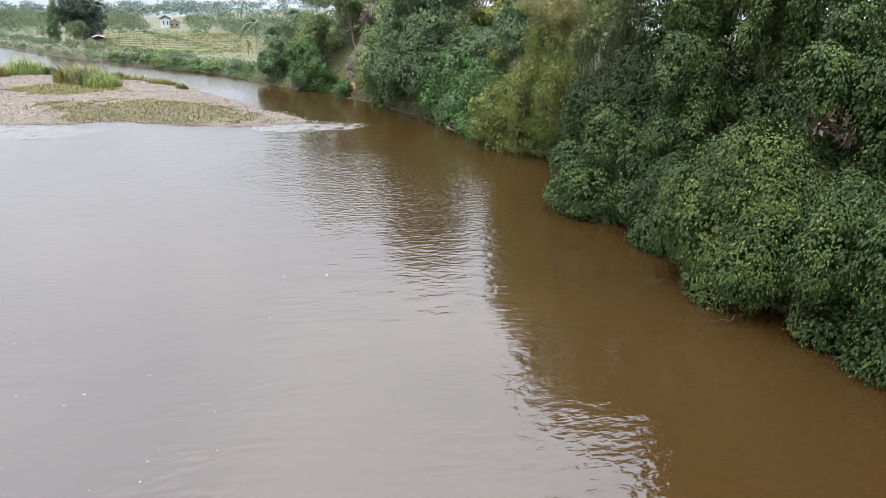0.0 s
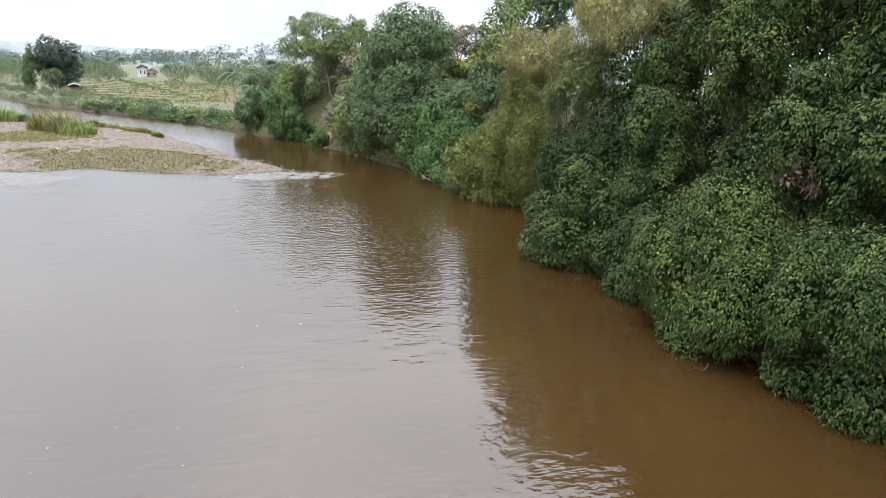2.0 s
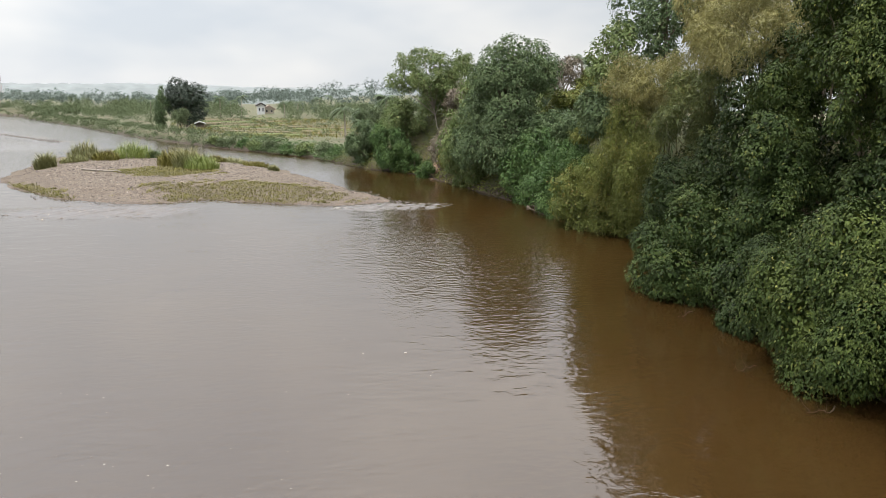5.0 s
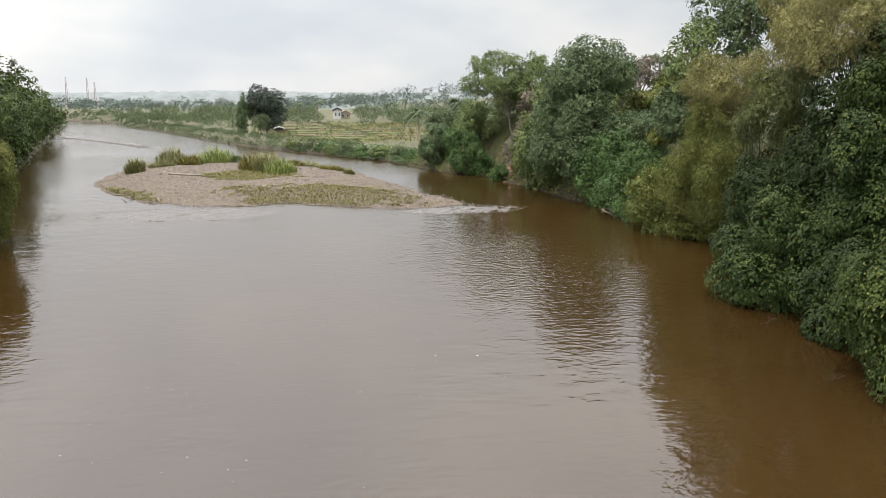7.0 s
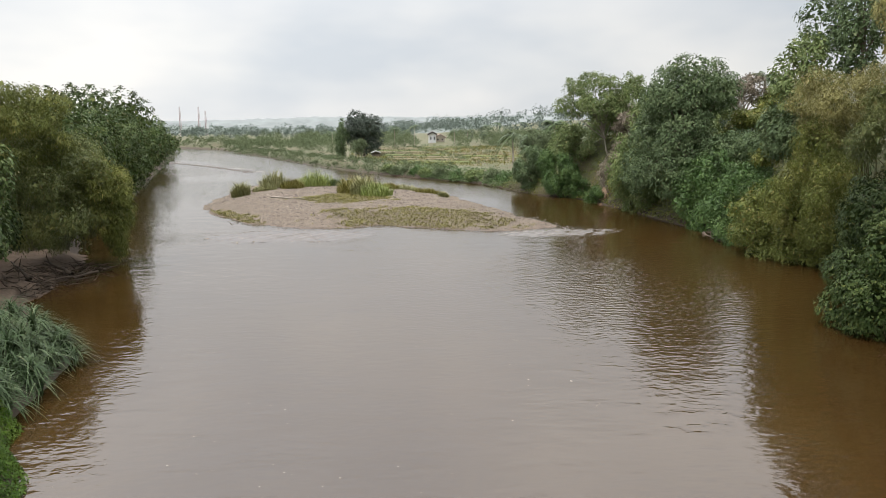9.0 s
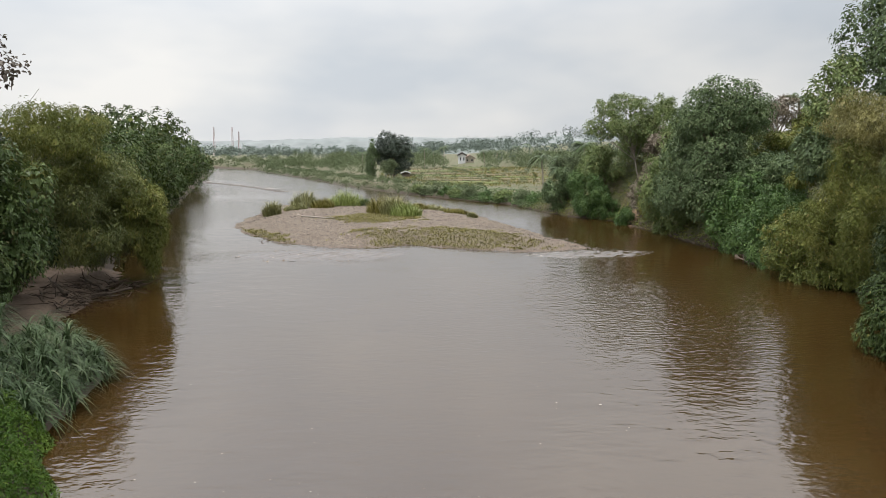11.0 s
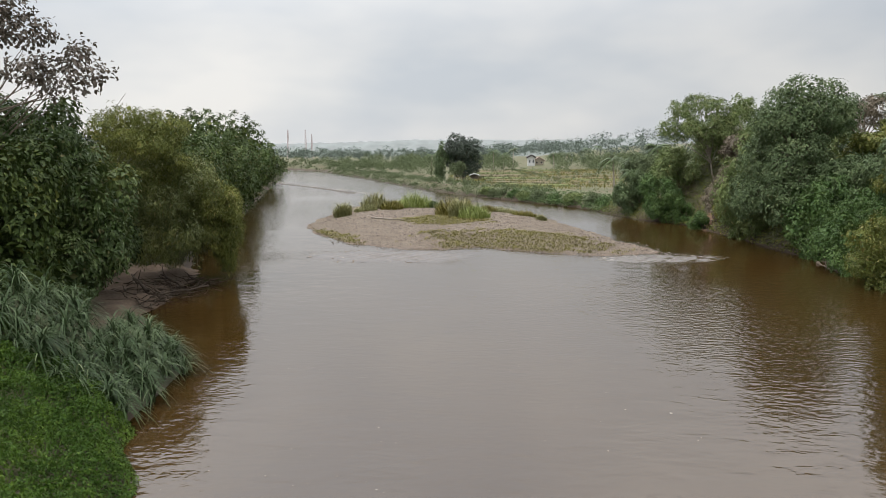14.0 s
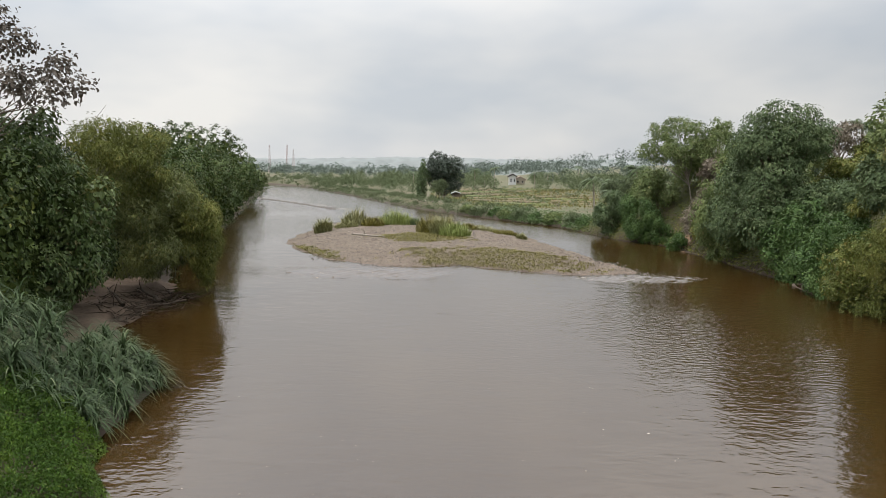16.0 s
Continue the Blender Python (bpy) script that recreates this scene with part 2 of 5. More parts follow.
    l.new(b2.outputs["Normal"], tilt.inputs[0])
    l.new(face.outputs["Vector"], tilt.inputs[1])
    level = n.new("ShaderNodeVectorMath")
    level.operation = "NORMALIZE"
    l.new(tilt.outputs["Vector"], level.inputs[0])
    l.new(level.outputs["Vector"], b.inputs["Normal"])
    return m


GROUND, WATER = ground_mat(), water_mat()


# ================= mesh helpers =================
def mesh_object(name, verts, faces, mat, parent=None, label="", smooth=False):
    """One mesh object from arrays: verts (n, 3), faces (m, 3 or 4)."""
    verts, faces = np.asarray(verts, np.float32), np.asarray(faces, np.int32)
    me = bpy.data.meshes.new(name)
    me.vertices.add(len(verts))
    me.vertices.foreach_set("co", verts.ravel())
    k = faces.shape[1]
    me.loops.add(faces.size)
    me.loops.foreach_set("vertex_index", faces.ravel())
    me.polygons.add(len(faces))
    me.polygons.foreach_set("loop_start", np.arange(0, faces.size, k, dtype=np.int32))
    me.polygons.foreach_set("use_smooth", np.full(len(faces), smooth))
    me.update(calc_edges=True)
    me.materials.append(mat)
    ob = new(name, me)
    ob.parent = parent
    if label:
        tagged(ob, label)
    return ob


def thing(name, place, label, category, group="", kind=""):
    ob = new(name)
    ob.location = place
    ob.empty_display_size = 0.3
    return tagged(ob, label, category, group, kind)


def part(name, data, mat, parent, label="", smooth=False):
    """data: verts in world places and faces; the part hangs under its thing."""
    v, f = data
    base = np.array(parent.location if parent.parent is None else parent.parent.location)
    ob = mesh_object(name, np.asarray(v) - base, f, mat, parent, label, smooth)
    return ob


def joined(pieces):
    vs, fs, k = [], [], 0
    for v, f in pieces:
        vs.append(v)
        fs.append(np.asarray(f) + k)
        k += len(v)
    return np.concatenate(vs), np.concatenate(fs)


def unit(a):
    return a / (np.linalg.norm(a, axis=-1, keepdims=True) + 1e-9)


def tube(path, radii, sides=7):
    """A tapered, closed tube along a path (quads, with the last ring drawn to a point)."""
    path, radii = np.asarray(path, float), np.asarray(radii, float)
    d = unit(np.gradient(path, axis=0))
    ref = np.where(np.abs(d[:, 2:3]) > 0.9, [[1.0, 0, 0]], [[0, 0, 1.0]])
    a = unit(np.cross(d, ref))
    b = np.cross(d, a)
    ang = np.linspace(0, 2 * np.pi, sides, endpoint=False)
    ring = path[:, None] + radii[:, None, None] * (a[:, None] * np.cos(ang)[None, :, None] + b[:, None] * np.sin(ang)[None, :, None])
    v = ring.reshape(-1, 3)
    i, j = np.meshgrid(np.arange(len(path) - 1), np.arange(sides), indexing="ij")
    i, j = i.ravel(), j.ravel()
    f = np.stack([i * sides + j, i * sides + (j + 1) % sides, (i + 1) * sides + (j + 1) % sides, (i + 1) * sides + j], 1)
    return v, f


def wander(start, end, n, wobble, r):
    """A crooked line from start to end."""
    t = np.linspace(0, 1, n)[:, None]
    p = np.asarray(start) * (1 - t) + np.asarray(end) * t
    off = r.normal(0, wobble, (n, 3)).cumsum(0) * 0.6
    off -= off[-1] * t
    off[0] = 0
    return p + off


def leaf_faces(at, out, length, width, droop, r, up=0.35, spread=0.9, fold=0.18, jitter=0.55):
    """Pointed, folded leaves (two triangles each) at places `at`, facing `out`."""
    n = len(at)
    nrm = unit(out + np.array([0, 0, up]) + r.normal(0, jitter, (n, 3)))
    d = r.normal(0, spread, (n, 3)) + out * 0.35 - np.array([0, 0, droop])
    d = unit(d - nrm * (d * nrm).sum(1, keepdims=True) * 0.85)
    s = unit(np.cross(d, nrm))
    nn = np.cross(s, d)
    L = length * r.uniform(0.65, 1.3, (n, 1))
    W = width * r.uniform(0.7, 1.25, (n, 1)) * 0.5
    tip = at + d * L - np.array([0, 0, 0.12]) * L
    mid = at + d * L * 0.42
    v = np.stack([at, mid + s * W + nn * W * fold * 2, tip, mid - s * W + nn * W * fold * 2], 1).reshape(-1, 3)
    k = np.arange(n)[:, None] * 4
    f = np.stack([k + [0, 1, 2], k + [0, 2, 3]], 1).reshape(-1, 3)
    return v, f


def lobes_in(c, rad, n, r, lo=-0.5, size=(0.26, 0.44)):
    """Rounded boughs that fill an uneven crown: rows of centre and radii."""
    d = unit(r.normal(0, 1, (n, 3)))
    d[:, 2] = np.where(d[:, 2] < lo, -d[:, 2], d[:, 2])
    k = r.uniform(0.25, 0.8, (n, 1)) ** 0.6
    cen = np.asarray(c) + d * k * np.asarray(rad)
    s = r.uniform(*size, (n, 1)) * np.asarray(rad) * r.uniform(0.8, 1.2, (n, 3))
    return np.concatenate([cen, s], 1)


def crown(lobes, count, leaf, r, aspect=0.5, droop=0.35, tuft=0.45, per=14, inner=0.12, low=-0.75, up=0.6, spread=0.7, jitter=0.42, fuzz=0.14, flat=0.7, shell=0.0):
    """Leaves in sprays over a set of lobes, with gaps between the sprays; shell: large leaves added close under the
    outer ones to block light.
    """
    lobes = np.asarray(lobes, float)
    cen, rad = lobes[:, :3], lobes[:, 3:]
    area = (rad[:, 0] * rad[:, 1] + rad[:, 0] * rad[:, 2] + rad[:, 1] * rad[:, 2])
    n_t = max(4, int(count * (1 - inner) / per))
    pick = r.choice(len(lobes), int(n_t * 2.2), p=area / area.sum())
    d = unit(r.normal(0, 1, (len(pick), 3)))
    d[:, 2] = np.where(d[:, 2] < low, np.abs(d[:, 2]), d[:, 2])
    depth = 1.0 - np.abs(r.normal(0, fuzz, (len(pick), 1)))
    p = cen[pick] + d * rad[pick] * depth
    keep = np.ones(len(p), bool)
    for i in range(len(lobes)):
        q = ((p - cen[i]) / rad[i])
        keep &= ((q * q).sum(1) > 0.62) | (pick == i)
    idx = np.nonzero(keep)[0][:n_t]
    p, d = p[idx], unit(d[idx] / rad[pick[idx]])
    size = tuft * r.uniform(0.6, 1.4, (len(p), 1))
    e = r.normal(0, 1, (len(p), per, 3))
    e = unit(e - d[:, None] * (e * d[:, None]).sum(2, keepdims=True) * (1 - flat) + d[:, None] * 0.9 * flat)
    at = p[:, None] + e * size[:, None] * r.uniform(0.25, 1.0, (len(p), per, 1)) - d[:, None] * size[:, None] * 0.5 * flat
    outw = unit(e * 0.6 * flat + d[:, None] * 0.8)
    data = [leaf_faces(at.reshape(-1, 3), outw.reshape(-1, 3), leaf, leaf * aspect, droop, r, up, spread, jitter=jitter)]
    n_in = int(count * inner)
    pick = r.choice(len(lobes), n_in, p=area / area.sum())
    q = unit(r.normal(0, 1, (n_in, 3))) * r.uniform(0.2, 0.8, (n_in, 1))
    data.append(leaf_faces(cen[pick] + q * rad[pick], unit(q), leaf * 1.4, leaf * 0.8, 0.2, r))
    if shell:
        for c, w in zip(cen, rad):
            big = min(1.8 * leaf, 0.5 * w.mean())
            m = int(shell * 9.0 * w.mean() ** 2 / big ** 2)
            q = unit(r.normal(0, 1, (m, 3)))
            o = c + q * w * r.uniform(0.5, 0.7, (m, 1))
            hid = np.zeros(m, bool)
            for i in range(len(lobes)):
                hid |= (((o - cen[i]) / rad[i]) ** 2).sum(1) < 0.3
            if (~hid).sum() > 2:
                data.append(leaf_faces(o[~hid], q[~hid], big, big * 0.75, 0.3, r, 0.1, 0.9, jitter=0.3))
    return joined(data)


def smooth01(x):
    x = np.clip(x, 0, 1)
    return x * x * (3 - 2 * x)


def lump(x, y, scale, seed=0.0):
    """Smooth unevenness, about -1 to 1."""
    a = np.sin(x / scale + 1.3 + seed) * np.cos(y / scale * 0.9 + seed * 2.1) + 0.5 * np.sin(x / scale * 2.3 - y / scale * 1.7 + seed * 3)
    return (a + 0.4 * np.sin(x / scale * 4.7 + y / scale * 5.3 + seed)) / 1.6


# ================= ground, river, island =================
RIGHT_Y = [-80, 10, 17, 27, 33, 40, 54, 67, 80, 90, 96, 105, 116, 125.6, 140, 153, 176, 238, 299, 330]
RIGHT_X = [19.6, 19.6, 19.8, 22.0, 25.2, 27.8, 29.0, 27.9, 27.6, 26.4, 22.8, 20.8, 19.0, 13.8, 6.1, -0.4, -9.3, -28, -49, -58]
LEFT_Y = [-80, 15, 18, 20, 26, 29, 33, 38.6, 44, 50, 60, 84, 105, 185, 301, 330]
LEFT_X = [-7.5, -8.0, -8.8, -10.2, -11, -11.6, -15.5, -17.6, -18, -18.8, -22.4, -27.6, -31.3, -48.5, -73, -80]
BEND = [(-69, 325, 11), (-80, 356, 13), (-110, 384, 15), (-170, 405, 16), (-320, 430, 20)]


def shore(x, y):
    """Metres from the water's edge (minus: in the river), and the side (1: the east bank)."""
    xr, xl = np.interp(y, RIGHT_Y, RIGHT_X), np.interp(y, LEFT_Y, LEFT_X)
    s = np.maximum(x - xr, xl - x) * np.where(y > 110, 0.86, 1.0)
    s = np.where(y > 330, 1e3, s)
    for (ax, ay, aw), (bx, by, bw) in zip(BEND[:-1], BEND[1:]):
        dx, dy = bx - ax, by - ay
        k = np.clip(((x - ax) * dx + (y - ay) * dy) / (dx * dx + dy * dy), 0, 1)
        s = np.minimum(s, np.hypot(x - ax - k * dx, y - ay - k * dy) - (aw + k * (bw - aw)))
    return s, np.where(x > (xr + xl) / 2, 1.0, 0.0)


def ground_z(x, y):
    x, y = np.asarray(x, float), np.asarray(y, float)
    s, east = shore(x, y)
    s = s + 0.5 * lump(x, y, 3.1, 2.0) * smooth01((np.abs(s) + 1) / 3)
    near = 1 - smooth01((y - 92) / 26)
    steep = 0.5 * smooth01(s / 1.2) + 7.2 * smooth01((s - 0.3) / 8.5) + 0.02 * np.clip(s - 8, 0, 200)
    low = 1.5 * smooth01(s / 3.0) + 1.2 * smooth01((s - 6) / 50) + 0.4 * lump(x, y, 14, 1.0) * smooth01(s / 12)
    east_z = near * steep + (1 - near) * low
    west_near = 1 - smooth01((y - 27) / 5)
    west_z = west_near * (0.25 * smooth01(s / 0.5) + 3.6 * smooth01(s / 9.0)) + (1 - west_near) * (0.35 * smooth01(s / 1.0) + 2.6 * smooth01((s - 2.5) / 8))
    z = np.where(east > 0.5, east_z, west_z)
    z = np.where(s < 0, -1.6 * smooth01(-s / 4.0) - 0.05, z)
    far = smooth01((np.hypot(x, y) - 330) / 900)
    z = z + far * (1 + 2 * lump(x, y, 90, 4)) + 12 * np.exp(-(((x - 140) / 90) ** 2 + ((y - 470) / 150) ** 2)) * smooth01((s - 8) / 60)
    return z + 0.10 * lump(x, y, 1.7, 5.0) * smooth01(s / 2)


def graded(lo, hi, core_lo, core_hi, step, grow=1.13):
    mid = np.arange(core_lo, core_hi + step, step)
    out, d, v = [], step, mid[-1]
    while v < hi:
        d *= grow
        v += d
        out.append(v)
    pre, d, v = [], step, mid[0]
    while v > lo:
        d *= grow
        v -= d
        pre.append(v)
    return np.concatenate([pre[::-1], mid, out])


def grid_mesh(xs, ys, zf):
    X, Y = np.meshgrid(xs, ys, indexing="ij")
    Z = zf(X, Y)
    v = np.stack([X, Y, Z], -1).reshape(-1, 3)
    i, j = np.meshgrid(np.arange(len(xs) - 1), np.arange(len(ys) - 1), indexing="ij")
    a = (i * len(ys) + j).ravel()
    return v, np.stack([a, a + len(ys), a + len(ys) + 1, a + 1], 1)


gv, gf = grid_mesh(graded(-4200, 4200, -70, 60, 1.1), graded(-600, 4600, -10, 190, 1.1), ground_z)
tagged(mesh_object("ground", gv, gf, GROUND, smooth=True), "earthen river banks and fields with patchy grass", "ground", kind="structure")
wv, wf = grid_mesh(np.linspace(-330, 60, 60), np.linspace(-80, 460, 80), lambda x, y: x * 0.0)
tagged(mesh_object("water", wv, wf, WATER, smooth=True), "brown silty river water with small ripples", "river", kind="structure")

ISLE = [(-18.8, 87), (-15.8, 78), (-11, 69.3), (-5.7, 65.4), (-2.1, 64.8), (1.4, 66.6), (7.1, 62.8), (12.2, 61.3), (17.4, 63), (16.2, 69),
        (14.4, 78.7), (11.5, 95), (6.0, 112), (-4.6, 126), (-13.4, 128), (-18.5, 115), (-18.6, 97)]


def isle_in(x, y):
    """About the metres inside the island's edge."""
    best, inside = np.full(np.shape(x), 1e9), np.zeros(np.shape(x), bool)
    for (ax, ay), (bx, by) in zip(ISLE, ISLE[1:] + ISLE[:1]):
        dx, dy = bx - ax, by - ay
        k = np.clip(((x - ax) * dx + (y - ay) * dy) / (dx * dx + dy * dy), 0, 1)
        best = np.minimum(best, np.hypot(x - ax - k * dx, y - ay - k * dy))
        inside ^= ((ay > y) != (by > y)) & (x < (bx - ax) * (y - ay) / (by - ay + 1e-9) + ax)
    return np.where(inside, best, -best)


def isle_z(x, y):
    s = isle_in(x, y) + 0.5 * lump(x, y, 1.6, 3.0)
    return np.where(s > 0, 0.75 * smooth01(s / 7.0) + 0.12 * smooth01(s / 0.6), s * 0.25) + 0.05 * lump(x, y, 0.9, 1.0) * smooth01(s / 1.5) - 0.03


def isle_mat():
    """Gravel with patches of thin yellow-green grass."""
    m, n, l, b = nodes_of("gravel_bar")
    peb = n.new("ShaderNodeTexVoronoi")
    peb.inputs["Scale"].default_value = 9.0
    g = n.new("ShaderNodeNewGeometry")
    l.new(g.outputs["Position"], peb.inputs["Vector"])
    stone = ramp_node(n, l, peb.outputs["Color"], [(0.1, (0.066, 0.048, 0.034)), (0.5, (0.118, 0.088, 0.063)), (0.95, (0.178, 0.140, 0.105))])
    l.new(stone.outputs["Color"], b.inputs["Base Color"])
    b.inputs["Roughness"].default_value = 0.9
    bp = n.new("ShaderNodeBump")
    bp.inputs["Strength"].default_value, bp.inputs["Distance"].default_value = 1.0, 0.08
    l.new(peb.outputs["Distance"], bp.inputs["Height"])
    bp.invert = True
    l.new(bp.outputs["Normal"], b.inputs["Normal"])
    return m


iv, if_ = grid_mesh(np.arange(-21, 19.6, 0.35), np.arange(59.5, 131, 0.35), isle_z)
tagged(mesh_object("gravel_bar", iv, if_, isle_mat(), smooth=True), "low gravel island in the middle of the river", "river island", kind="structure")


# ================= kinds of plants =================
def limbs_to(base, lobes, r, trunk_r, wobble=0.12, share=1.0, fork=0.45):
    """A tapered trunk and limbs that reach into the crown's lobes."""
    lobes = np.asarray(lobes)
    mid = lobes[:, :3].mean(0)
    top = np.array([mid[0], mid[1], lobes[:, 2].max()])
    pieces = [tube(wander(base, top, 9, wobble, r), np.linspace(trunk_r, trunk_r * 0.18, 9), 8)]
    limbs = []
    for c in lobes[: max(2, int(len(lobes) * share))]:
        k = fork + r.uniform(-0.1, 0.15)
        start = np.asarray(base) * (1 - k) + top * k
        limbs.append(tube(wander(start, c[:3] + r.normal(0, 0.2, 3), 6, wobble, r), np.linspace(trunk_r * 0.42, trunk_r * 0.07, 6), 5))
    return joined(pieces), limbs


def tree(name, base, lobes, count, leaf, mat, label, category="tree", bark=BARK, trunk_r=0.18, seed=1, share=1.0, fork=0.45, wobble=0.12, group="", **kw):
    r = np.random.default_rng(seed)
    t = thing(name, base, label, category, group)
    trunk, limbs = limbs_to(np.array(base) - [0, 0, 0.3], lobes, r, trunk_r, wobble, share, fork)
    part("trunk", trunk, bark, t, smooth=True)
    for limb in limbs:
        part("limb", limb, bark, t, smooth=True)
    part("crown", crown(lobes, count, leaf, r, **kw), mat, t)
    return t


def bush(name, base, c, rad, n, count, leaf, mat, label, seed=1, category="bush", extra=(), lo=-0.5, size=(0.26, 0.44), **kw):
    r = np.random.default_rng(seed)
    lobes = lobes_in(c, rad, n, r, lo, size)
    if len(extra):
        lobes = np.concatenate([lobes, np.asarray(extra, float)])
    t = thing(name, base, label, category)
    for q in lobes[:7]:
        a = np.array(base) + [r.normal(0, 0.3), r.normal(0, 0.3), -0.3]
        part("stem", tube(wander(a, q[:3], 7, 0.1, r), np.linspace(0.07, 0.012, 7), 5), BARK, t, smooth=True)
    part("crown", crown(lobes, count, leaf, r, **dict(dict(shell=0.5), **kw)), mat, t)
    return t


def bamboo(base, c, rad, n, count, label, seed, mat=BAMBOO_LEAF, leaf=0.24, extra=(), culms=22, lo=-1.0, size=(0.2, 0.34)):
    r = np.random.default_rng(seed)
    lobes = lobes_in(c, rad, n, r, lo, size)
    if len(extra):
        lobes = np.concatenate([lobes, np.asarray(extra, float)])
    t = thing("bamboo_clump", base, label, "bamboo")
    for k in range(culms):
        q = lobes[k % len(lobes)]
        a = np.array(base) + [r.normal(0, 0.6), r.normal(0, 0.6), -0.3]
        e = q[:3] + r.normal(0, 0.4, 3) + [0, 0, q[5] * 0.5]
        s = np.linspace(0, 1, 9)[:, None]
        m = a + (e - a) * [0.15, 0.15, 0.75]
        path = (1 - s) ** 2 * a + 2 * s * (1 - s) * m + s * s * e
        part("culm", tube(path, np.linspace(0.05, 0.01, 9), 6), CULM, t, smooth=True)
    part("leaves", crown(lobes, count, leaf, r, aspect=0.2, droop=0.75, tuft=0.5, per=18, inner=0.03, spread=0.7, up=0.45, low=-1.0, jitter=0.45, fuzz=0.18, flat=0.9, shell=0.25), mat, t)
    return t


def palm(base, height, span, seed, fronds=20, label="coconut palm with arching feathery fronds", lean=0.4):
    r = np.random.default_rng(seed)
    t = thing("palm", base, label, "palm tree", "palms by the river")
    head = np.array(base) + [r.normal(0, lean), r.normal(0, lean), height]
    part("trunk", tube(wander(np.array(base) - [0, 0, 0.3], head, 8, 0.06, r), np.linspace(0.2, 0.12, 8), 8), PALE_BARK, t, smooth=True)
    for k in range(fronds):
        az, el = k * 2.4 + r.normal(0, 0.2), r.uniform(-0.25, 1.2)
        h = np.array([math.cos(az), math.sin(az), 0])
        s = np.linspace(0, 1, 12)[:, None]
        L = span * r.uniform(0.8, 1.15)
        path = head + h * L * s * math.cos(el * 0.6) + np.array([0, 0, 1]) * L * (s * math.sin(el) - 0.9 * s * s)
        m = 26
        u = np.linspace(0.12, 0.98, m)
        p = np.stack([np.interp(u, s[:, 0], path[:, i]) for i in range(3)], 1)
        side = np.cross(h, [0, 0, 1])
        pieces = [tube(path, np.linspace(0.035, 0.006, 12), 4)]
        ln = (span * 0.24 * np.sin(np.pi * (0.12 + 0.85 * u)) ** 0.7)[:, None]
        w = span * 0.026
        for sg in (-1, 1):
            d = unit(side * sg + h * 0.5 - np.array([0, 0, 0.55]) + r.normal(0, 0.12, (m, 3)))
            e = p + d * ln
            ww = unit(np.cross(d, [0, 0, 1.0])) * w
            v = np.stack([p - ww, p + ww, e + ww * 0.2, e - ww * 0.2], 1).reshape(-1, 3)
            pieces.append((v, np.arange(m * 4).reshape(-1, 4)))
        part("frond", joined(pieces), PALM_LEAF, t)
    return t


def blades(at, length, width, r, arch=0.9, rise=1.0, out=None, seg=5, hang=0.62):
    """Grass blades that rise and arch over: strips of quads."""
    n = len(at)
    az = r.uniform(0, 2 * np.pi, n)
    h = np.stack([np.cos(az), np.sin(az), np.zeros(n)], 1)
    if out is not None:
        h = unit(h + out)
    L = length * r.uniform(0.55, 1.2, (n, 1))
    a = arch * r.uniform(0.5, 1.3, (n, 1))
    s = np.linspace(0, 1, seg + 1)
    side = np.stack([-h[:, 1], h[:, 0], np.zeros(n)], 1)
    rows = []
    for k in s:
        c = at + h * L * (0.15 * k + 0.75 * a * k * k) + np.array([0, 0, 1.0]) * L * rise * (k - hang * a * k ** 2.2)
        wv_ = side * width * (1 - k) ** 0.6 * (0.35 + min(1, k * 3) * 0.65) * 0.5
        rows += [c - wv_, c + wv_]
    v = np.stack(rows, 1).reshape(-1, 3)
    base = np.arange(n)[:, None] * 2 * (seg + 1)
    f = np.concatenate([base + np.array([2 * k, 2 * k + 1, 2 * k + 3, 2 * k + 2]) for k in range(seg)], 0)
    return v, f


def on_ground(x, y):
    return (x, y, float(ground_z(x, y)))


def patch_points(n, fn, lo, hi, r):
    """Random places in a box of the plan that a mask keeps."""
    p = np.stack([r.uniform(lo[0], hi[0], n), r.uniform(lo[1], hi[1], n)], 1)
    return p[fn(p[:, 0], p[:, 1])]


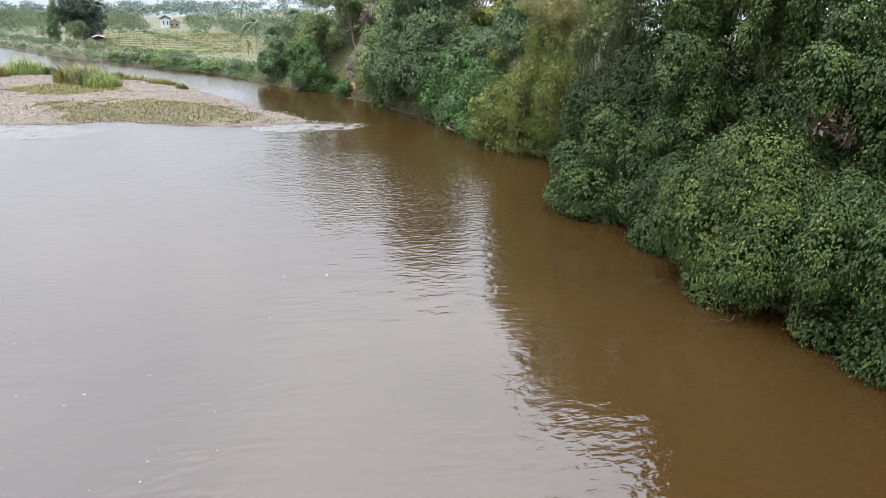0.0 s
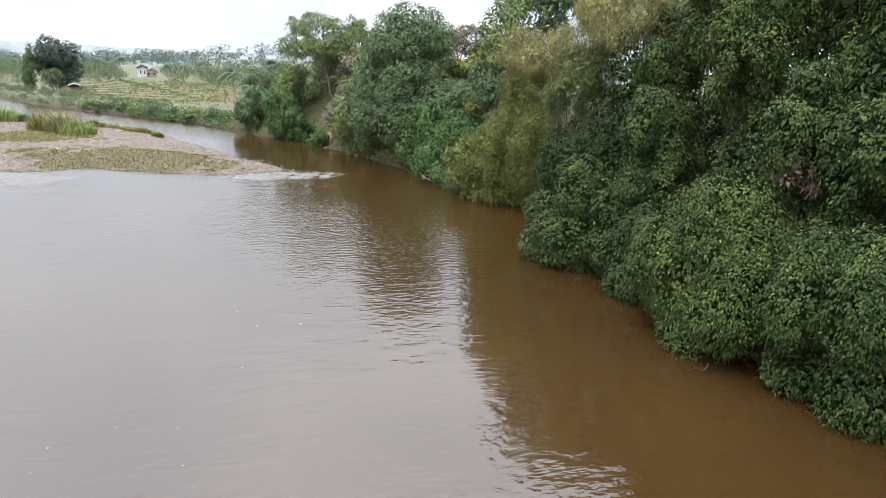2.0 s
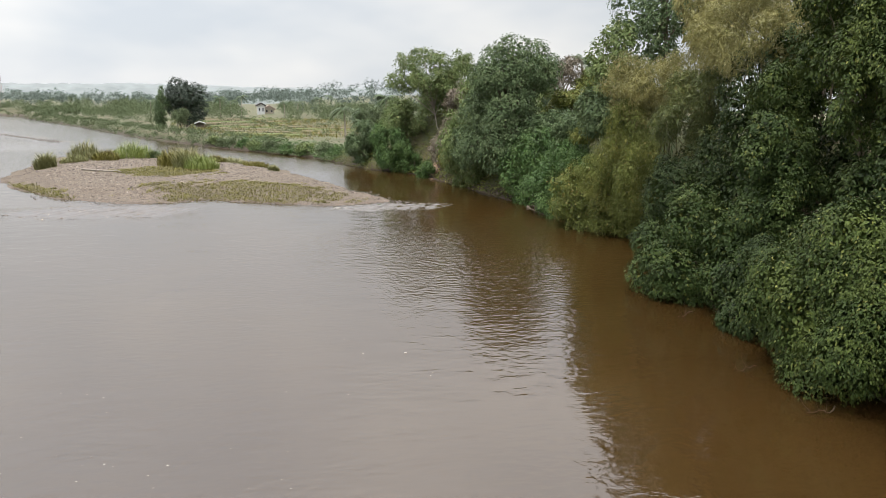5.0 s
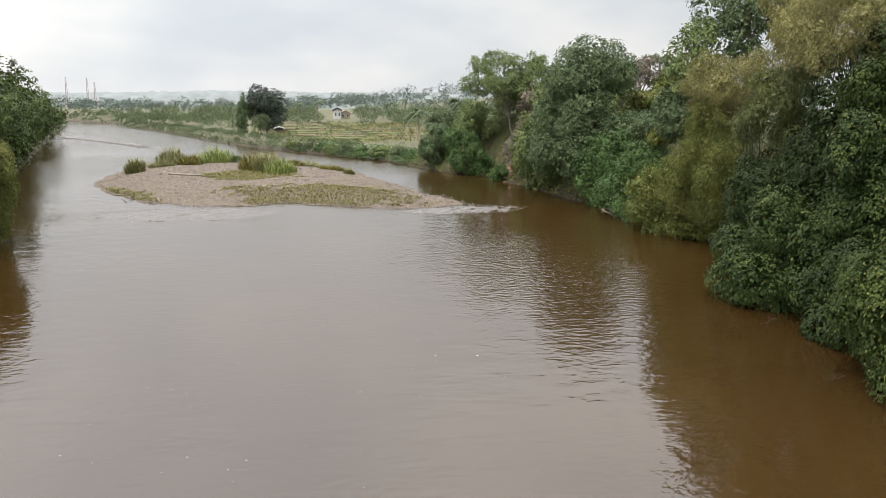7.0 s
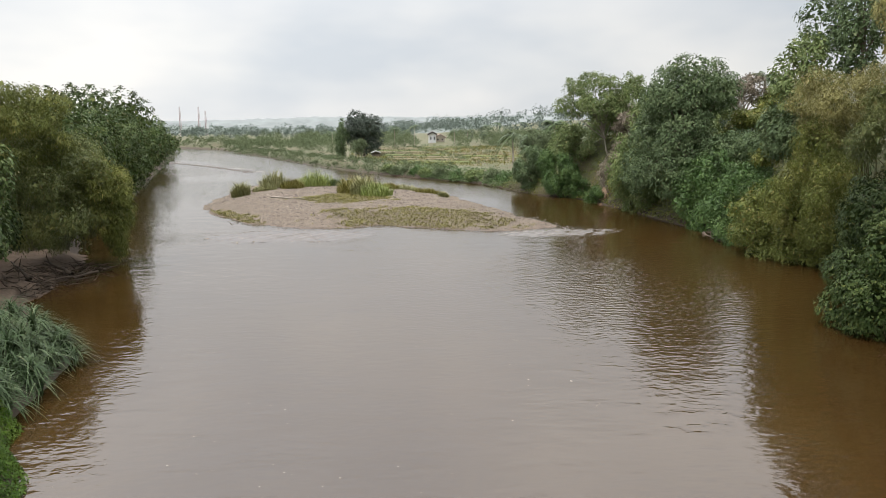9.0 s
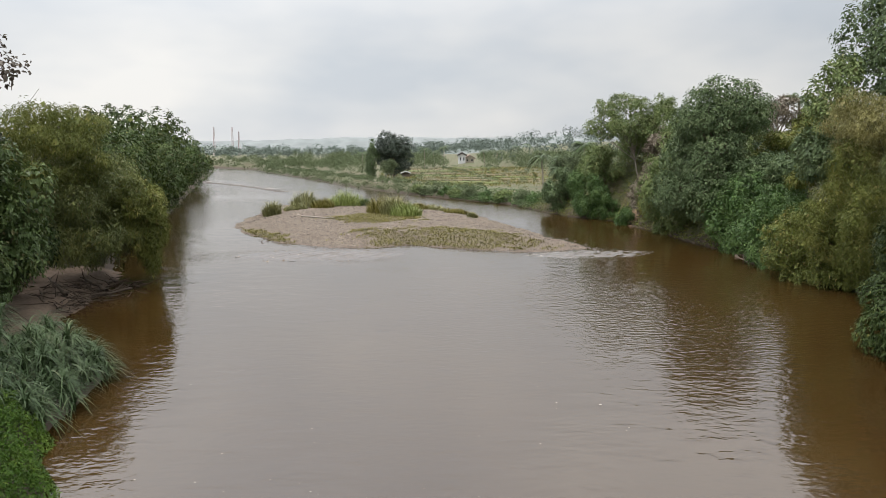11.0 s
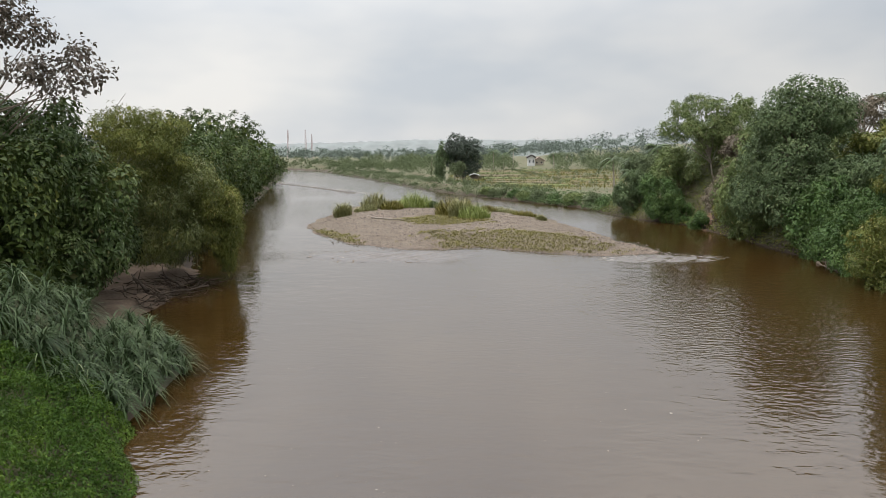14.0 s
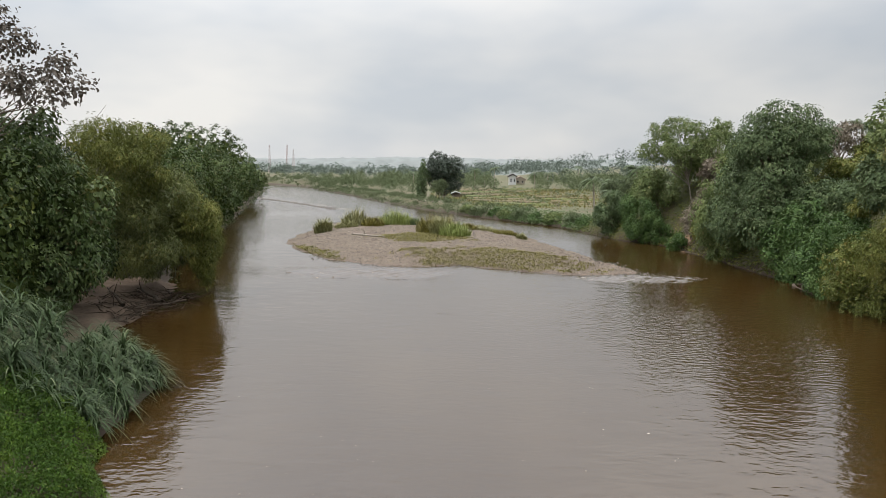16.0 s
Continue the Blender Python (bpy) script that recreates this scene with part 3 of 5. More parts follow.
# ================= east bank, from the bridge outwards =================
OVER = dict(droop=0.55, low=-1.0, lo=-1.0)
CREEP = dict(size=(0.24, 0.42), inner=0.03, droop=0.9, low=-1.0, lo=-1.0, tuft=0.30, aspect=0.6, up=0.75, spread=0.5, jitter=0.33, fuzz=0.08, flat=0.35, shell=1.0)
WALL = [  # foot, middle, radii, boughs, leaves, leaf, material, label
    ((20.5, 6.0, 1.5), (19.0, 6.0, 2.4), (2.6, 3.4, 3.2), 34, 21060, 0.110, VINE, "dark green creeper bush over the river's edge"),
    ((20.6, 11.6, 1.5), (18.8, 11.4, 2.2), (2.4, 2.8, 3.4), 36, 29835, 0.110, VINE, "dark green creeper curtain hanging into the water"),
    ((21.0, 17.0, 1.5), (19.5, 16.9, 2.3), (2.9, 3.2, 3.2), 44, 42120, 0.115, VINE_LIGHT, "broad rounded creeper mound bulging over the water"),
    ((21.6, 22.4, 1.2), (21.2, 22.4, 1.7), (1.6, 2.2, 2.3), 24, 10800, 0.139, VINE_SHADED, "dark creepers in the hollow between two mounds"),
    ((23.4, 28.2, 1.4), (21.9, 27.6, 1.7), (2.5, 3.6, 2.8), 38, 22950, 0.139, VINE, "rounded creeper mound trailing twigs in the water"),
    ((24.2, 23.8, 5.0), (22.7, 23.8, 5.8), (1.8, 2.0, 2.7), 26, 13500, 0.139, VINE, "upright column of creepers on the steep bank"),
    ((25.4, 25.8, 6.5), (24.1, 25.8, 9.2), (1.5, 1.6, 1.7), 18, 7425, 0.148, VINE_LIGHT, "rounded creeper head above the column"),
    ((23.4, 16.0, 5.5), (21.5, 16.0, 7.2), (1.5, 1.8, 2.5), 24, 12825, 0.131, VINE, "creeper column draped from the trees"),
    ((23.4, 12.4, 5.5), (21.5, 12.4, 6.6), (1.9, 2.1, 2.9), 28, 14175, 0.131, VINE, "thick creepers climbing the steep bank"),
    ((23.2, 7.0, 5.0), (21.6, 7.0, 6.6), (2.2, 2.8, 3.4), 28, 12150, 0.139, VINE, "dark creeper thicket beside the bridge"),
    ((24.8, 20.4, 6.8), (23.0, 20.2, 9.9), (1.5, 1.5, 2.6), 22, 10800, 0.139, VINE_LIGHT, "yellowing creepers hanging from a tall tree"),
    ((25.2, 19.8, 5.5), (23.8, 19.8, 5.6), (1.4, 2.4, 4.0), 26, 10800, 0.148, VINE_SHADED, "shaded creepers in a deep fold of the bank"),
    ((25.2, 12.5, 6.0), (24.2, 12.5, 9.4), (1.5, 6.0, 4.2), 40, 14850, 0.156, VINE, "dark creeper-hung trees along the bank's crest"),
    ((27.0, 27.5, 6.0), (26.0, 27.5, 6.6), (1.6, 4.4, 5.2), 34, 14850, 0.156, VINE_SHADED, "shaded wall of creepers behind the mounds"),
    ((26.6, 33.2, 3.2), (25.6, 33.0, 3.8), (2.2, 2.8, 4.4), 32, 16200, 0.148, VINE_SHADED, "dark creepers between the mound and bamboo"),
    ((23.0, 14.2, 4.4), (21.7, 14.2, 4.6), (1.4, 1.9, 1.8), 20, 6000, 0.130, VINE, "dark creepers under the withered leaves"),
    ((25.6, 15.0, 6.8), (24.4, 15.0, 9.6), (1.5, 2.4, 2.6), 24, 8000, 0.150, VINE, "creepers filling the crest between two trees"),
    ((26.2, 22.8, 7.2), (24.6, 22.8, 12.8), (1.9, 2.3, 3.2), 26, 10800, 0.148, VINE_LIGHT, "tall tree smothered in dark green creepers"),
    ((26.4, 17.2, 7.3), (24.6, 17.4, 12.8), (2.0, 2.5, 3.6), 28, 12150, 0.148, VINE_LIGHT, "tall tree hung with trailing green creepers"),
    ((26.2, 12.4, 7.3), (24.2, 12.4, 12.4), (2.2, 2.7, 3.6), 26, 10800, 0.148, VINE_LIGHT, "tall creeper-covered tree above the bank"),
    ((26.0, 7.0, 7.3), (24.0, 7.2, 11.0), (2.4, 3.0, 4.0), 26, 9450, 0.156, VINE_LIGHT, "tall creeper-covered tree close to the bridge"),
]
for k, (foot, c, rad, n, count, leaf, mat, label) in enumerate(WALL):
    kind = "creeper_tree" if c[2] > 11 else "vine_bush" if c[2] < 3 else "vine_thicket"
    bush(kind, foot, c, rad, n, count, leaf, mat, label, 800 + k, category="tree" if c[2] > 11 else "bush", **CREEP)
bush("creeper_tree", (29.0, 13.0, 7.3), (27.4, 13.5, 10.8), (1.5, 8.0, 4.2), 40, 7000, 0.26, VINE_SHADED, "dark trees standing behind the creeper wall", 139, category="tree", size=(0.26, 0.42), shell=0.8)
bush("creeper_tree", (31.5, 22.0, 7.4), (30.0, 21.0, 12.4), (1.8, 10.0, 6.0), 44, 7000, 0.34, VINE, "row of dark trees along the bank top", 141, category="tree", size=(0.24, 0.36), shell=0.9)
HIGH = dict(droop=0.5, tuft=0.55, category="tree", aspect=0.6, up=0.6, jitter=0.4, shell=0.7)
bush("creeper_tree", (29.0, 28.5, 7.3), (30.2, 26.0, 16.8), (3.2, 5.0, 4.2), 22, 5000, 0.34, VINE_LIGHT, "high crown of dark leaves above the thicket", 39, **HIGH)
bush("creeper_tree", (30.0, 17.0, 7.3), (30.4, 16.0, 17.2), (3.2, 6.0, 4.4), 22, 5000, 0.34, VINE_LIGHT, "high crown of dark leaves on the bank top", 33, **HIGH)
bush("creeper_tree", (29.0, 8.0, 7.3), (30.0, 7.0, 15.4), (3.0, 5.0, 4.4), 20, 4000, 0.36, VINE_LIGHT, "tall leafy tree top close to the bridge", 53, **HIGH)
bush("creeper_tree", (33.0, 30.0, 7.4), (31.4, 30.0, 11.5), (2.6, 6.0, 5.0), 26, 5000, 0.34, VINE_SHADED, "dark leafy tree behind the bamboo", 60, **HIGH)
bamboo((29.0, 44.0, 2.2), (27.4, 42.4, 4.7), (2.8, 3.5, 4.3), 40, 24000, "olive-green bamboo clump bowing over the water", 17, mat=OLIVE_LEAF, leaf=0.21)
bamboo((30.6, 43.5, 5.5), (29.4, 42.6, 10.0), (3.4, 3.5, 2.7), 34, 26000, "tall yellowing bamboo clump on the bank", 18, leaf=0.2)
bamboo((28.8, 31.6, 6.5), (26.4, 30.8, 12.4), (2.6, 3.8, 2.7), 34, 26000, "tall straw-coloured bamboo tops above creepers", 29, leaf=0.18)
bamboo((30.0, 37.5, 5.5), (28.6, 36.4, 14.8), (2.4, 3.0, 4.4), 30, 14000, "tall bamboo plumes behind the straw-coloured clump", 128, leaf=0.28, culms=14)
bamboo((29.0, 36.0, 4.0), (27.2, 35.4, 8.6), (2.0, 2.6, 2.8), 26, 14000, "olive bamboo sprays leaning over the river", 127, mat=BAMBOO_GREEN, leaf=0.24, culms=14)
bush("dry_fronds", (22.4, 15.4, 5.0), (20.5, 15.4, 5.9), (0.7, 0.8, 0.8), 8, 260, 0.22, WITHERED, "withered brown leaves hanging among creepers", 132, tuft=0.4, aspect=0.2, droop=1.3)
bush("vine_bush", (29.5, 42.5, 2.0), (28.4, 43.4, 3.4), (2.6, 2.4, 3.8), 24, 12000, 0.19, OLIVE_LEAF, "olive creepers beside the bamboo", 133, tuft=0.42, **OVER)
bush("vine_bush", (29.6, 46.5, 1.5), (27.4, 46.2, 2.0), (2.8, 3.4, 2.8), 26, 11000, 0.19, OLIVE_LEAF, "olive shrub with twigs dipping in the river", 28, tuft=0.4, **OVER)
bush("vine_bush", (30.5, 52.5, 1.5), (28.8, 52.5, 2.3), (3.0, 3.8, 3.2), 26, 12000, 0.2, VINE_BRIGHT, "bright green creeper mound on the bank", 19, tuft=0.4, **OVER)
bush("tree_thicket", (32.0, 50.0, 6.0), (30.8, 49.5, 7.2), (3.0, 4.4, 3.8), 22, 11700, 0.27, DARK_LEAF, "green thicket above the creepers", 20, tuft=0.5)
bush("tree_thicket", (32.0, 57.0, 3.5), (30.4, 56.8, 3.2), (2.6, 3.8, 3.0), 24, 11700, 0.22, VINE_BRIGHT, "bright green creepers tumbling down the steep bank", 27, tuft=0.4, **OVER)
tree("broadleaf_tree", on_ground(30.8, 66.5), np.concatenate([lobes_in((28.6, 66.5, 5.6), (3.8, 5.6, 6.2), 34, np.random.default_rng(21)), lobes_in((29.6, 65.4, 10.4), (4.2, 5.0, 4.2), 26, np.random.default_rng(22))]),
     42000, 0.27, DARK_LEAF, "big dark green tree clad in creepers down to the water", seed=21, trunk_r=0.35, tuft=0.5, droop=0.55, low=-1.0)
bush("tree_thicket", (30.5, 61.0, 2.5), (29.0, 60.5, 3.6), (3.0, 3.0, 3.8), 20, 9000, 0.28, VINE_BRIGHT, "bright green creepers hanging to the water's edge", 26, tuft=0.5, **OVER)
bush("tree_thicket", (29.8, 75.0, 2.0), (28.2, 74.5, 4.2), (3.0, 4.0, 4.8), 20, 9900, 0.31, GREY_LEAF, "mixed green bushes on the steep bank", 61, tuft=0.5, **OVER)
bush("tree_thicket", (30.5, 80.0, 5.0), (31.4, 79.4, 7.2), (2.2, 3.0, 3.0), 14, 5400, 0.32, OLIVE_LEAF, "yellow-green bushes on the bank top", 62, tuft=0.55)
bush("tree_thicket", (28.0, 81.5, 1.5), (28.9, 79.4, 2.6), (1.8, 2.2, 3.0), 14, 5400, 0.31, OLIVE_LEAF, "olive bushes beside a bare earth slip", 63, tuft=0.5, **OVER)
tree("slender_tree", on_ground(31.0, 91.5), lobes_in((28.2, 90.8, 12.2), (4.2, 3.4, 3.3), 30, np.random.default_rng(23), -1.0, (0.22, 0.38)), 9500, 0.28, GREY_LEAF, "slender tree with pale forked trunks and open crown", seed=23, trunk_r=0.11, bark=PALE_BARK, tuft=0.5, fork=0.3)
tree("slender_tree", on_ground(33.0, 88.5), lobes_in((32.2, 88.5, 11.8), (2.2, 2.2, 3.2), 16, np.random.default_rng(64), -1.0, (0.24, 0.4)), 5000, 0.28, GREY_LEAF, "slim tree with a small airy crown", seed=64, trunk_r=0.09, bark=PALE_BARK, tuft=0.5, fork=0.4)
bush("vine_bush", (25.6, 94.0, 1.5), (24.6, 93.0, 3.2), (2.4, 3.0, 3.4), 16, 8000, 0.26, VINE_BRIGHT, "light green creeper bush beside the water", 24, tuft=0.5, **OVER)
bush("tree_thicket", (28.5, 95.0, 5.0), (27.0, 94.5, 6.4), (2.8, 3.4, 3.4), 16, 6300, 0.33, GREY_LEAF, "grey-green thicket on the slope", 65, tuft=0.55)
bush("tree_thicket", (24.0, 100.5, 1.2), (22.6, 100.5, 3.0), (2.4, 3.6, 3.2), 16, 6300, 0.30, DARK_LEAF, "dark green thicket at the river bend", 25, tuft=0.5, **OVER)
bush("tree_thicket", (27.0, 106.0, 2.4), (25.4, 106.0, 5.0), (3.0, 4.0, 3.4), 16, 7000, 0.3, HAZED_SCRUB, "dull green thicket behind the palms", 66, tuft=0.6)
bush("fern_thicket", (34.0, 53.5, 6.5), (32.4, 53.2, 6.2), (2.4, 3.4, 2.2), 22, 7000, 0.30, OLIVE_LEAF, "feathery yellow-green ferns hanging on the slope", 54, tuft=0.5, aspect=0.3, droop=0.8)
bush("tree_thicket", (33.0, 61.0, 5.0), (31.6, 60.8, 5.6), (2.6, 3.6, 2.8), 26, 8000, 0.27, DARK_LEAF, "dark green creepers over the upper slope", 134, tuft=0.45, low=-1.0)
bush("tree_thicket", (33.5, 78.5, 7.3), (32.0, 77.5, 9.6), (3.0, 4.0, 3.0), 24, 7200, 0.33, GREY_LEAF, "mixed trees on the bank top", 55, tuft=0.55)
bush("tree_thicket", (32.0, 86.0, 7.3), (31.6, 85.5, 8.6), (2.6, 3.0, 2.0), 18, 4500, 0.33, DRY_LEAF, "brownish scrub above the bare slip", 56, tuft=0.55)
bush("tree_thicket", (34.0, 96.0, 7.3), (33.0, 95.0, 9.4), (4.0, 5.0, 3.0), 24, 7000, 0.3, GREY_LEAF, "grey-green trees behind the slender tree", 57, tuft=0.6)
for k, (x, y, z, w, mat, label) in enumerate(((26.9, 84.0, 0.8, 1.1, VINE_BRIGHT, "green creepers at the foot of the earth slip"), (28.8, 84.0, 2.6, 1.4, DRY_LEAF, "withered scrub on the earth slip"),
                                             (30.0, 87.4, 4.2, 2.0, DRY_LEAF, "brown dead bracken on the slip"), (31.4, 86.6, 5.8, 2.0, DRY_LEAF, "brown withered bushes at the slip's head"), (26.8, 90.0, 1.4, 1.6, VINE_BRIGHT, "fresh green creepers near the water"), (29.6, 81.6, 3.6, 1.5, HAZED_SCRUB, "dull green scrub beside the slip"))):
    bush("slope_bush", on_ground(x, y), (x - 0.3, y - 0.3, z + 0.2), (w, w * 1.2, w * 0.9), 14, 2300, 0.24, mat, label, 240 + k, tuft=0.42, lo=-1.0, low=-1.0)
# trees on the bank's top behind the thickets
tree("teak_tree", on_ground(31.6, 48.6), lobes_in((29.2, 47.8, 11.9), (1.7, 1.7, 3.1), 16, np.random.default_rng(67), size=(0.26, 0.42)), 2600, 0.28, GREY_LEAF, "tall large-leaved tree with an open top", "tree", seed=67, trunk_r=0.14, tuft=0.55, aspect=0.6, inner=0.04)
tree("dark_tree", on_ground(35.0, 49.2), lobes_in((34.2, 49.4, 16.4), (3.2, 3.0, 6.8), 36, np.random.default_rng(68), -1.0), 11000, 0.3, DARK_LEAF, "tall dark tree rising behind the bamboo", "tree", seed=68, trunk_r=0.15, tuft=0.55)
tree("dry_tree", on_ground(43.8, 82.0), lobes_in((43.4, 82.0, 12.2), (3.0, 3.0, 2.4), 16, np.random.default_rng(69), size=(0.24, 0.38)), 3000, 0.34, DRY_LEAF, "thin half-bare tree with brownish leaves", "tree", seed=69, trunk_r=0.15, bark=PALE_BARK, tuft=0.6, inner=0.03)
for k, (x, y, top, w, mat) in enumerate(((40.6, 86.0, 13.0, 2.8, GREY_LEAF), (46.6, 79.5, 12.6, 2.6, OLIVE_LEAF), (49.5, 84.0, 13.6, 3.0, GREY_LEAF), (44.6, 92.0, 13.6, 3.4, DARK_LEAF), (51.0, 79.0, 13.0, 3.0, OLIVE_LEAF))):
    bush("crest_tree", on_ground(x, y), (x, y, 0.5 * (top + 7.2)), (w, w, 0.5 * (top - 7.2) + 0.4), 18, 5000, 0.33, mat, "leafy tree on the crest behind the slope", 170 + k, category="tree", tuft=0.55)
bush("tree_thicket", (36.5, 65.0, 7.5), (36.0, 65.0, 8.4), (2.6, 4.0, 1.9), 16, 5000, 0.31, OLIVE_LEAF, "leafy undergrowth along the bank top", 70, tuft=0.5)
bush("tree_thicket", (34.0, 72.0, 7.5), (33.0, 72.5, 9.2), (2.8, 4.0, 3.4), 16, 6300, 0.33, GREY_LEAF, "grey-green trees on the bank top", 71, tuft=0.55)
palm((46.6, 82.6, float(ground_z(46.6, 82.6))), 6.4, 2.8, 72)
palm((23.6, 102.6, float(ground_z(23.6, 102.6))), 6.0 - float(ground_z(23.6, 102.6)), 2.1, 73, 26, lean=0.15)
palm((24.2, 105.0, float(ground_z(24.2, 105.0))), 7.4 - float(ground_z(24.2, 105.0)), 2.3, 74, 26, lean=0.15)
palm((30.4, 116.0, float(ground_z(30.4, 116.0))), 9.4 - float(ground_z(30.4, 116.0)), 2.6, 75, 26, lean=0.15)
palm((28.0, 137.0, float(ground_z(28.0, 137.0))), 6.0, 2.9, 76)
palm((33.0, 128.0, float(ground_z(33.0, 128.0))), 6.4, 2.9, 77)

# creepers and weeds that cover the banks themselves
def cover(name, n, lo, hi, keep, leaf, mat, label, seed, hump=0.5, aspect=0.55, droop=0.3):
    q = np.random.default_rng(seed)
    p = patch_points(n, keep, lo, hi, q)
    z = ground_z(p[:, 0], p[:, 1]) + hump * (0.35 + 0.65 * q.uniform(0, 1, len(p)) ** 0.5) * (0.75 + 0.6 * lump(p[:, 0], p[:, 1], 0.4, 2))
    e = 0.3
    g = np.stack([ground_z(p[:, 0] - e, p[:, 1]) - ground_z(p[:, 0] + e, p[:, 1]), ground_z(p[:, 0], p[:, 1] - e) - ground_z(p[:, 0], p[:, 1] + e), np.full(len(p), 2 * e)], 1)
    v, f = leaf_faces(np.column_stack([p, z]), unit(g), leaf, leaf * aspect, droop, q)
    tagged(mesh_object(name, v, f, mat), label, "undergrowth", kind="stuff")


def east_slope(x, y):
    s, e = shore(x, y)
    slip = (np.abs(y - 83.6 - 0.9 * (x - 26.5)) < 2.0) & (x < 35.5)
    return (e > 0.5) & (s > -0.3) & (s < 14) & ~slip


cover("creeper_cover", 50000, (16, -6), (44, 60), east_slope, 0.2, VINE, "dark creepers covering the steep river bank", 81)
cover("creeper_cover", 40000, (14, 60), (44, 112), east_slope, 0.28, OLIVE_LEAF, "green creepers covering the river bank", 82, 0.6)
cover("bank_weeds", 90000, (-62, 104), (40, 330), lambda x, y: (shore(x, y)[1] > 0.5) & (shore(x, y)[0] > -0.7) & (shore(x, y)[0] < 4.5 + 2 * lump(x, y, 6, 1)), 0.45, HAZED_SCRUB, "dull green weeds along the low bank", 83, 0.9)
cover("bank_weeds", 16000, (10, 108), (34, 146), lambda x, y: (shore(x, y)[1] > 0.5) & (shore(x, y)[0] > -0.6) & (shore(x, y)[0] < 3.5), 0.34, VINE_BRIGHT, "fresh green creepers over the low bank", 78, 1.0)
cover("bank_weeds", 60000, (-90, 30), (-14, 300), lambda x, y: (shore(x, y)[1] < 0.5) & (shore(x, y)[0] > np.where(y > 53, -0.8, 3.2)) & (shore(x, y)[0] < 14), 0.35, VINE, "dark weeds under the riverside trees", 84, 0.8)

# ================= west bank =================
LEAFY = dict(inner=0.04, size=(0.24, 0.4), tuft=0.42, category="tree", lo=-1.0, low=-1.0, droop=0.8, up=0.7, spread=0.55, jitter=0.36, fuzz=0.1, flat=0.45, shell=0.9, aspect=0.55)
bamboo((-21.5, 48.5, 1.6), (-19.2, 47.6, 5.6), (4.0, 4.8, 4.3), 64, 34000, "big olive bamboo clump drooping to the mud", 31, leaf=0.26, mat=BAMBOO_GREEN, size=(0.22, 0.36))
bamboo((-22.5, 45.0, 2.0), (-21.0, 44.6, 8.7), (5.0, 4.6, 2.5), 40, 24000, "golden-green bamboo tops bowing to the river", 30, leaf=0.25, mat=OLIVE_LEAF, size=(0.2, 0.32))
bamboo((-19.0, 50.0, 1.2), (-16.6, 48.9, 4.2), (2.0, 2.4, 3.5), 34, 15000, "yellow-green bamboo sprays touching the river", 136, leaf=0.3, mat=OLIVE_LEAF, size=(0.24, 0.38), culms=12)
bush("leafy_tree", (-20.5, 36.0, 2.0), (-19.8, 36.2, 5.4), (3.0, 3.6, 5.0), 40, 15000, 0.24, GREEN_TREE, "dark green leafy tree over the bank", 32, **LEAFY)
bush("leafy_tree", (-20.5, 31.0, 2.4), (-20.2, 30.6, 4.6), (3.0, 4.0, 4.4), 36, 13000, 0.24, VINE_LIGHT, "dark leafy tree beside the reeds", 85, **LEAFY)
bush("leafy_tree", (-24.5, 38.5, 2.6), (-23.2, 38.5, 7.4), (3.6, 4.2, 4.6), 36, 11000, 0.26, VINE, "tall leafy tree crowding the bamboo", 89, **LEAFY)
bush("leafy_tree", (-24.0, 31.0, 2.6), (-22.6, 31.5, 6.0), (3.0, 4.0, 4.8), 30, 8000, 0.26, VINE, "leafy tree with dense dark foliage", 79, **LEAFY)
bush("leafy_shrub", (-20.8, 41.0, 1.6), (-20.4, 40.8, 3.2), (1.8, 2.4, 2.4), 22, 5000, 0.24, VINE_SHADED, "dark shrub under the bamboo beside the mud", 99, **dict(LEAFY, category="bush"))
tree("teak_tree", on_ground(-23.5, 33.0), np.concatenate([lobes_in((-22.8, 33.0, 14.0), (3.8, 3.4, 3.2), 16, np.random.default_rng(86), -1.0, (0.2, 0.32)), lobes_in((-18.4, 34.2, 12.2), (2.2, 2.4, 1.5), 12, np.random.default_rng(87), -1.0, (0.2, 0.32))]),
     5000, 0.22, TEAK_LEAF, "sparse large-leaved tree with bare twigs showing", "tree", seed=86, trunk_r=0.11, tuft=0.7, per=6, aspect=0.8, inner=0.03, wobble=0.2)
WEST = [(57, 4.2, 11.2, GREEN_TREE), (64, 4.4, 11.7, VINE_LIGHT), (73, 4.6, 11.8, GREEN_TREE), (82, 4.9, 12.2, VINE_LIGHT), (92, 5.2, 12.6, GREEN_TREE), (104, 5.6, 13.2, VINE_LIGHT), (118, 6.0, 13.8, GREEN_TREE), (136, 6.8, 13.6, VINE_LIGHT), (160, 7.8, 12.6, GREEN_TREE), (190, 8.8, 10.5, VINE_LIGHT)]
for k, (y, w, h, mat) in enumerate(WEST):
    xl = float(np.interp(y, LEFT_Y, LEFT_X)) - w * 0.62
    bush("riverside_tree", on_ground(xl - 1.5, y), (xl, y, h * 0.5), (w, w * 1.15, h * 0.52), 26, int(10500 - 28 * y), 0.24 + 0.0016 * y, mat, "leafy riverside tree with low hanging boughs", 40 + k, category="tree", tuft=0.5, droop=0.7, low=-1.0, lo=-1.0, shell=0.5, fuzz=0.1)

bush("leafy_shrub", (-18.6, 26.0, 1.6), (-18.4, 25.6, 2.0), (1.8, 3.0, 1.8), 20, 6000, 0.2, VINE_SHADED, "dark shrub at the back of the elephant grass", 98, **dict(LEAFY, category="bush"))

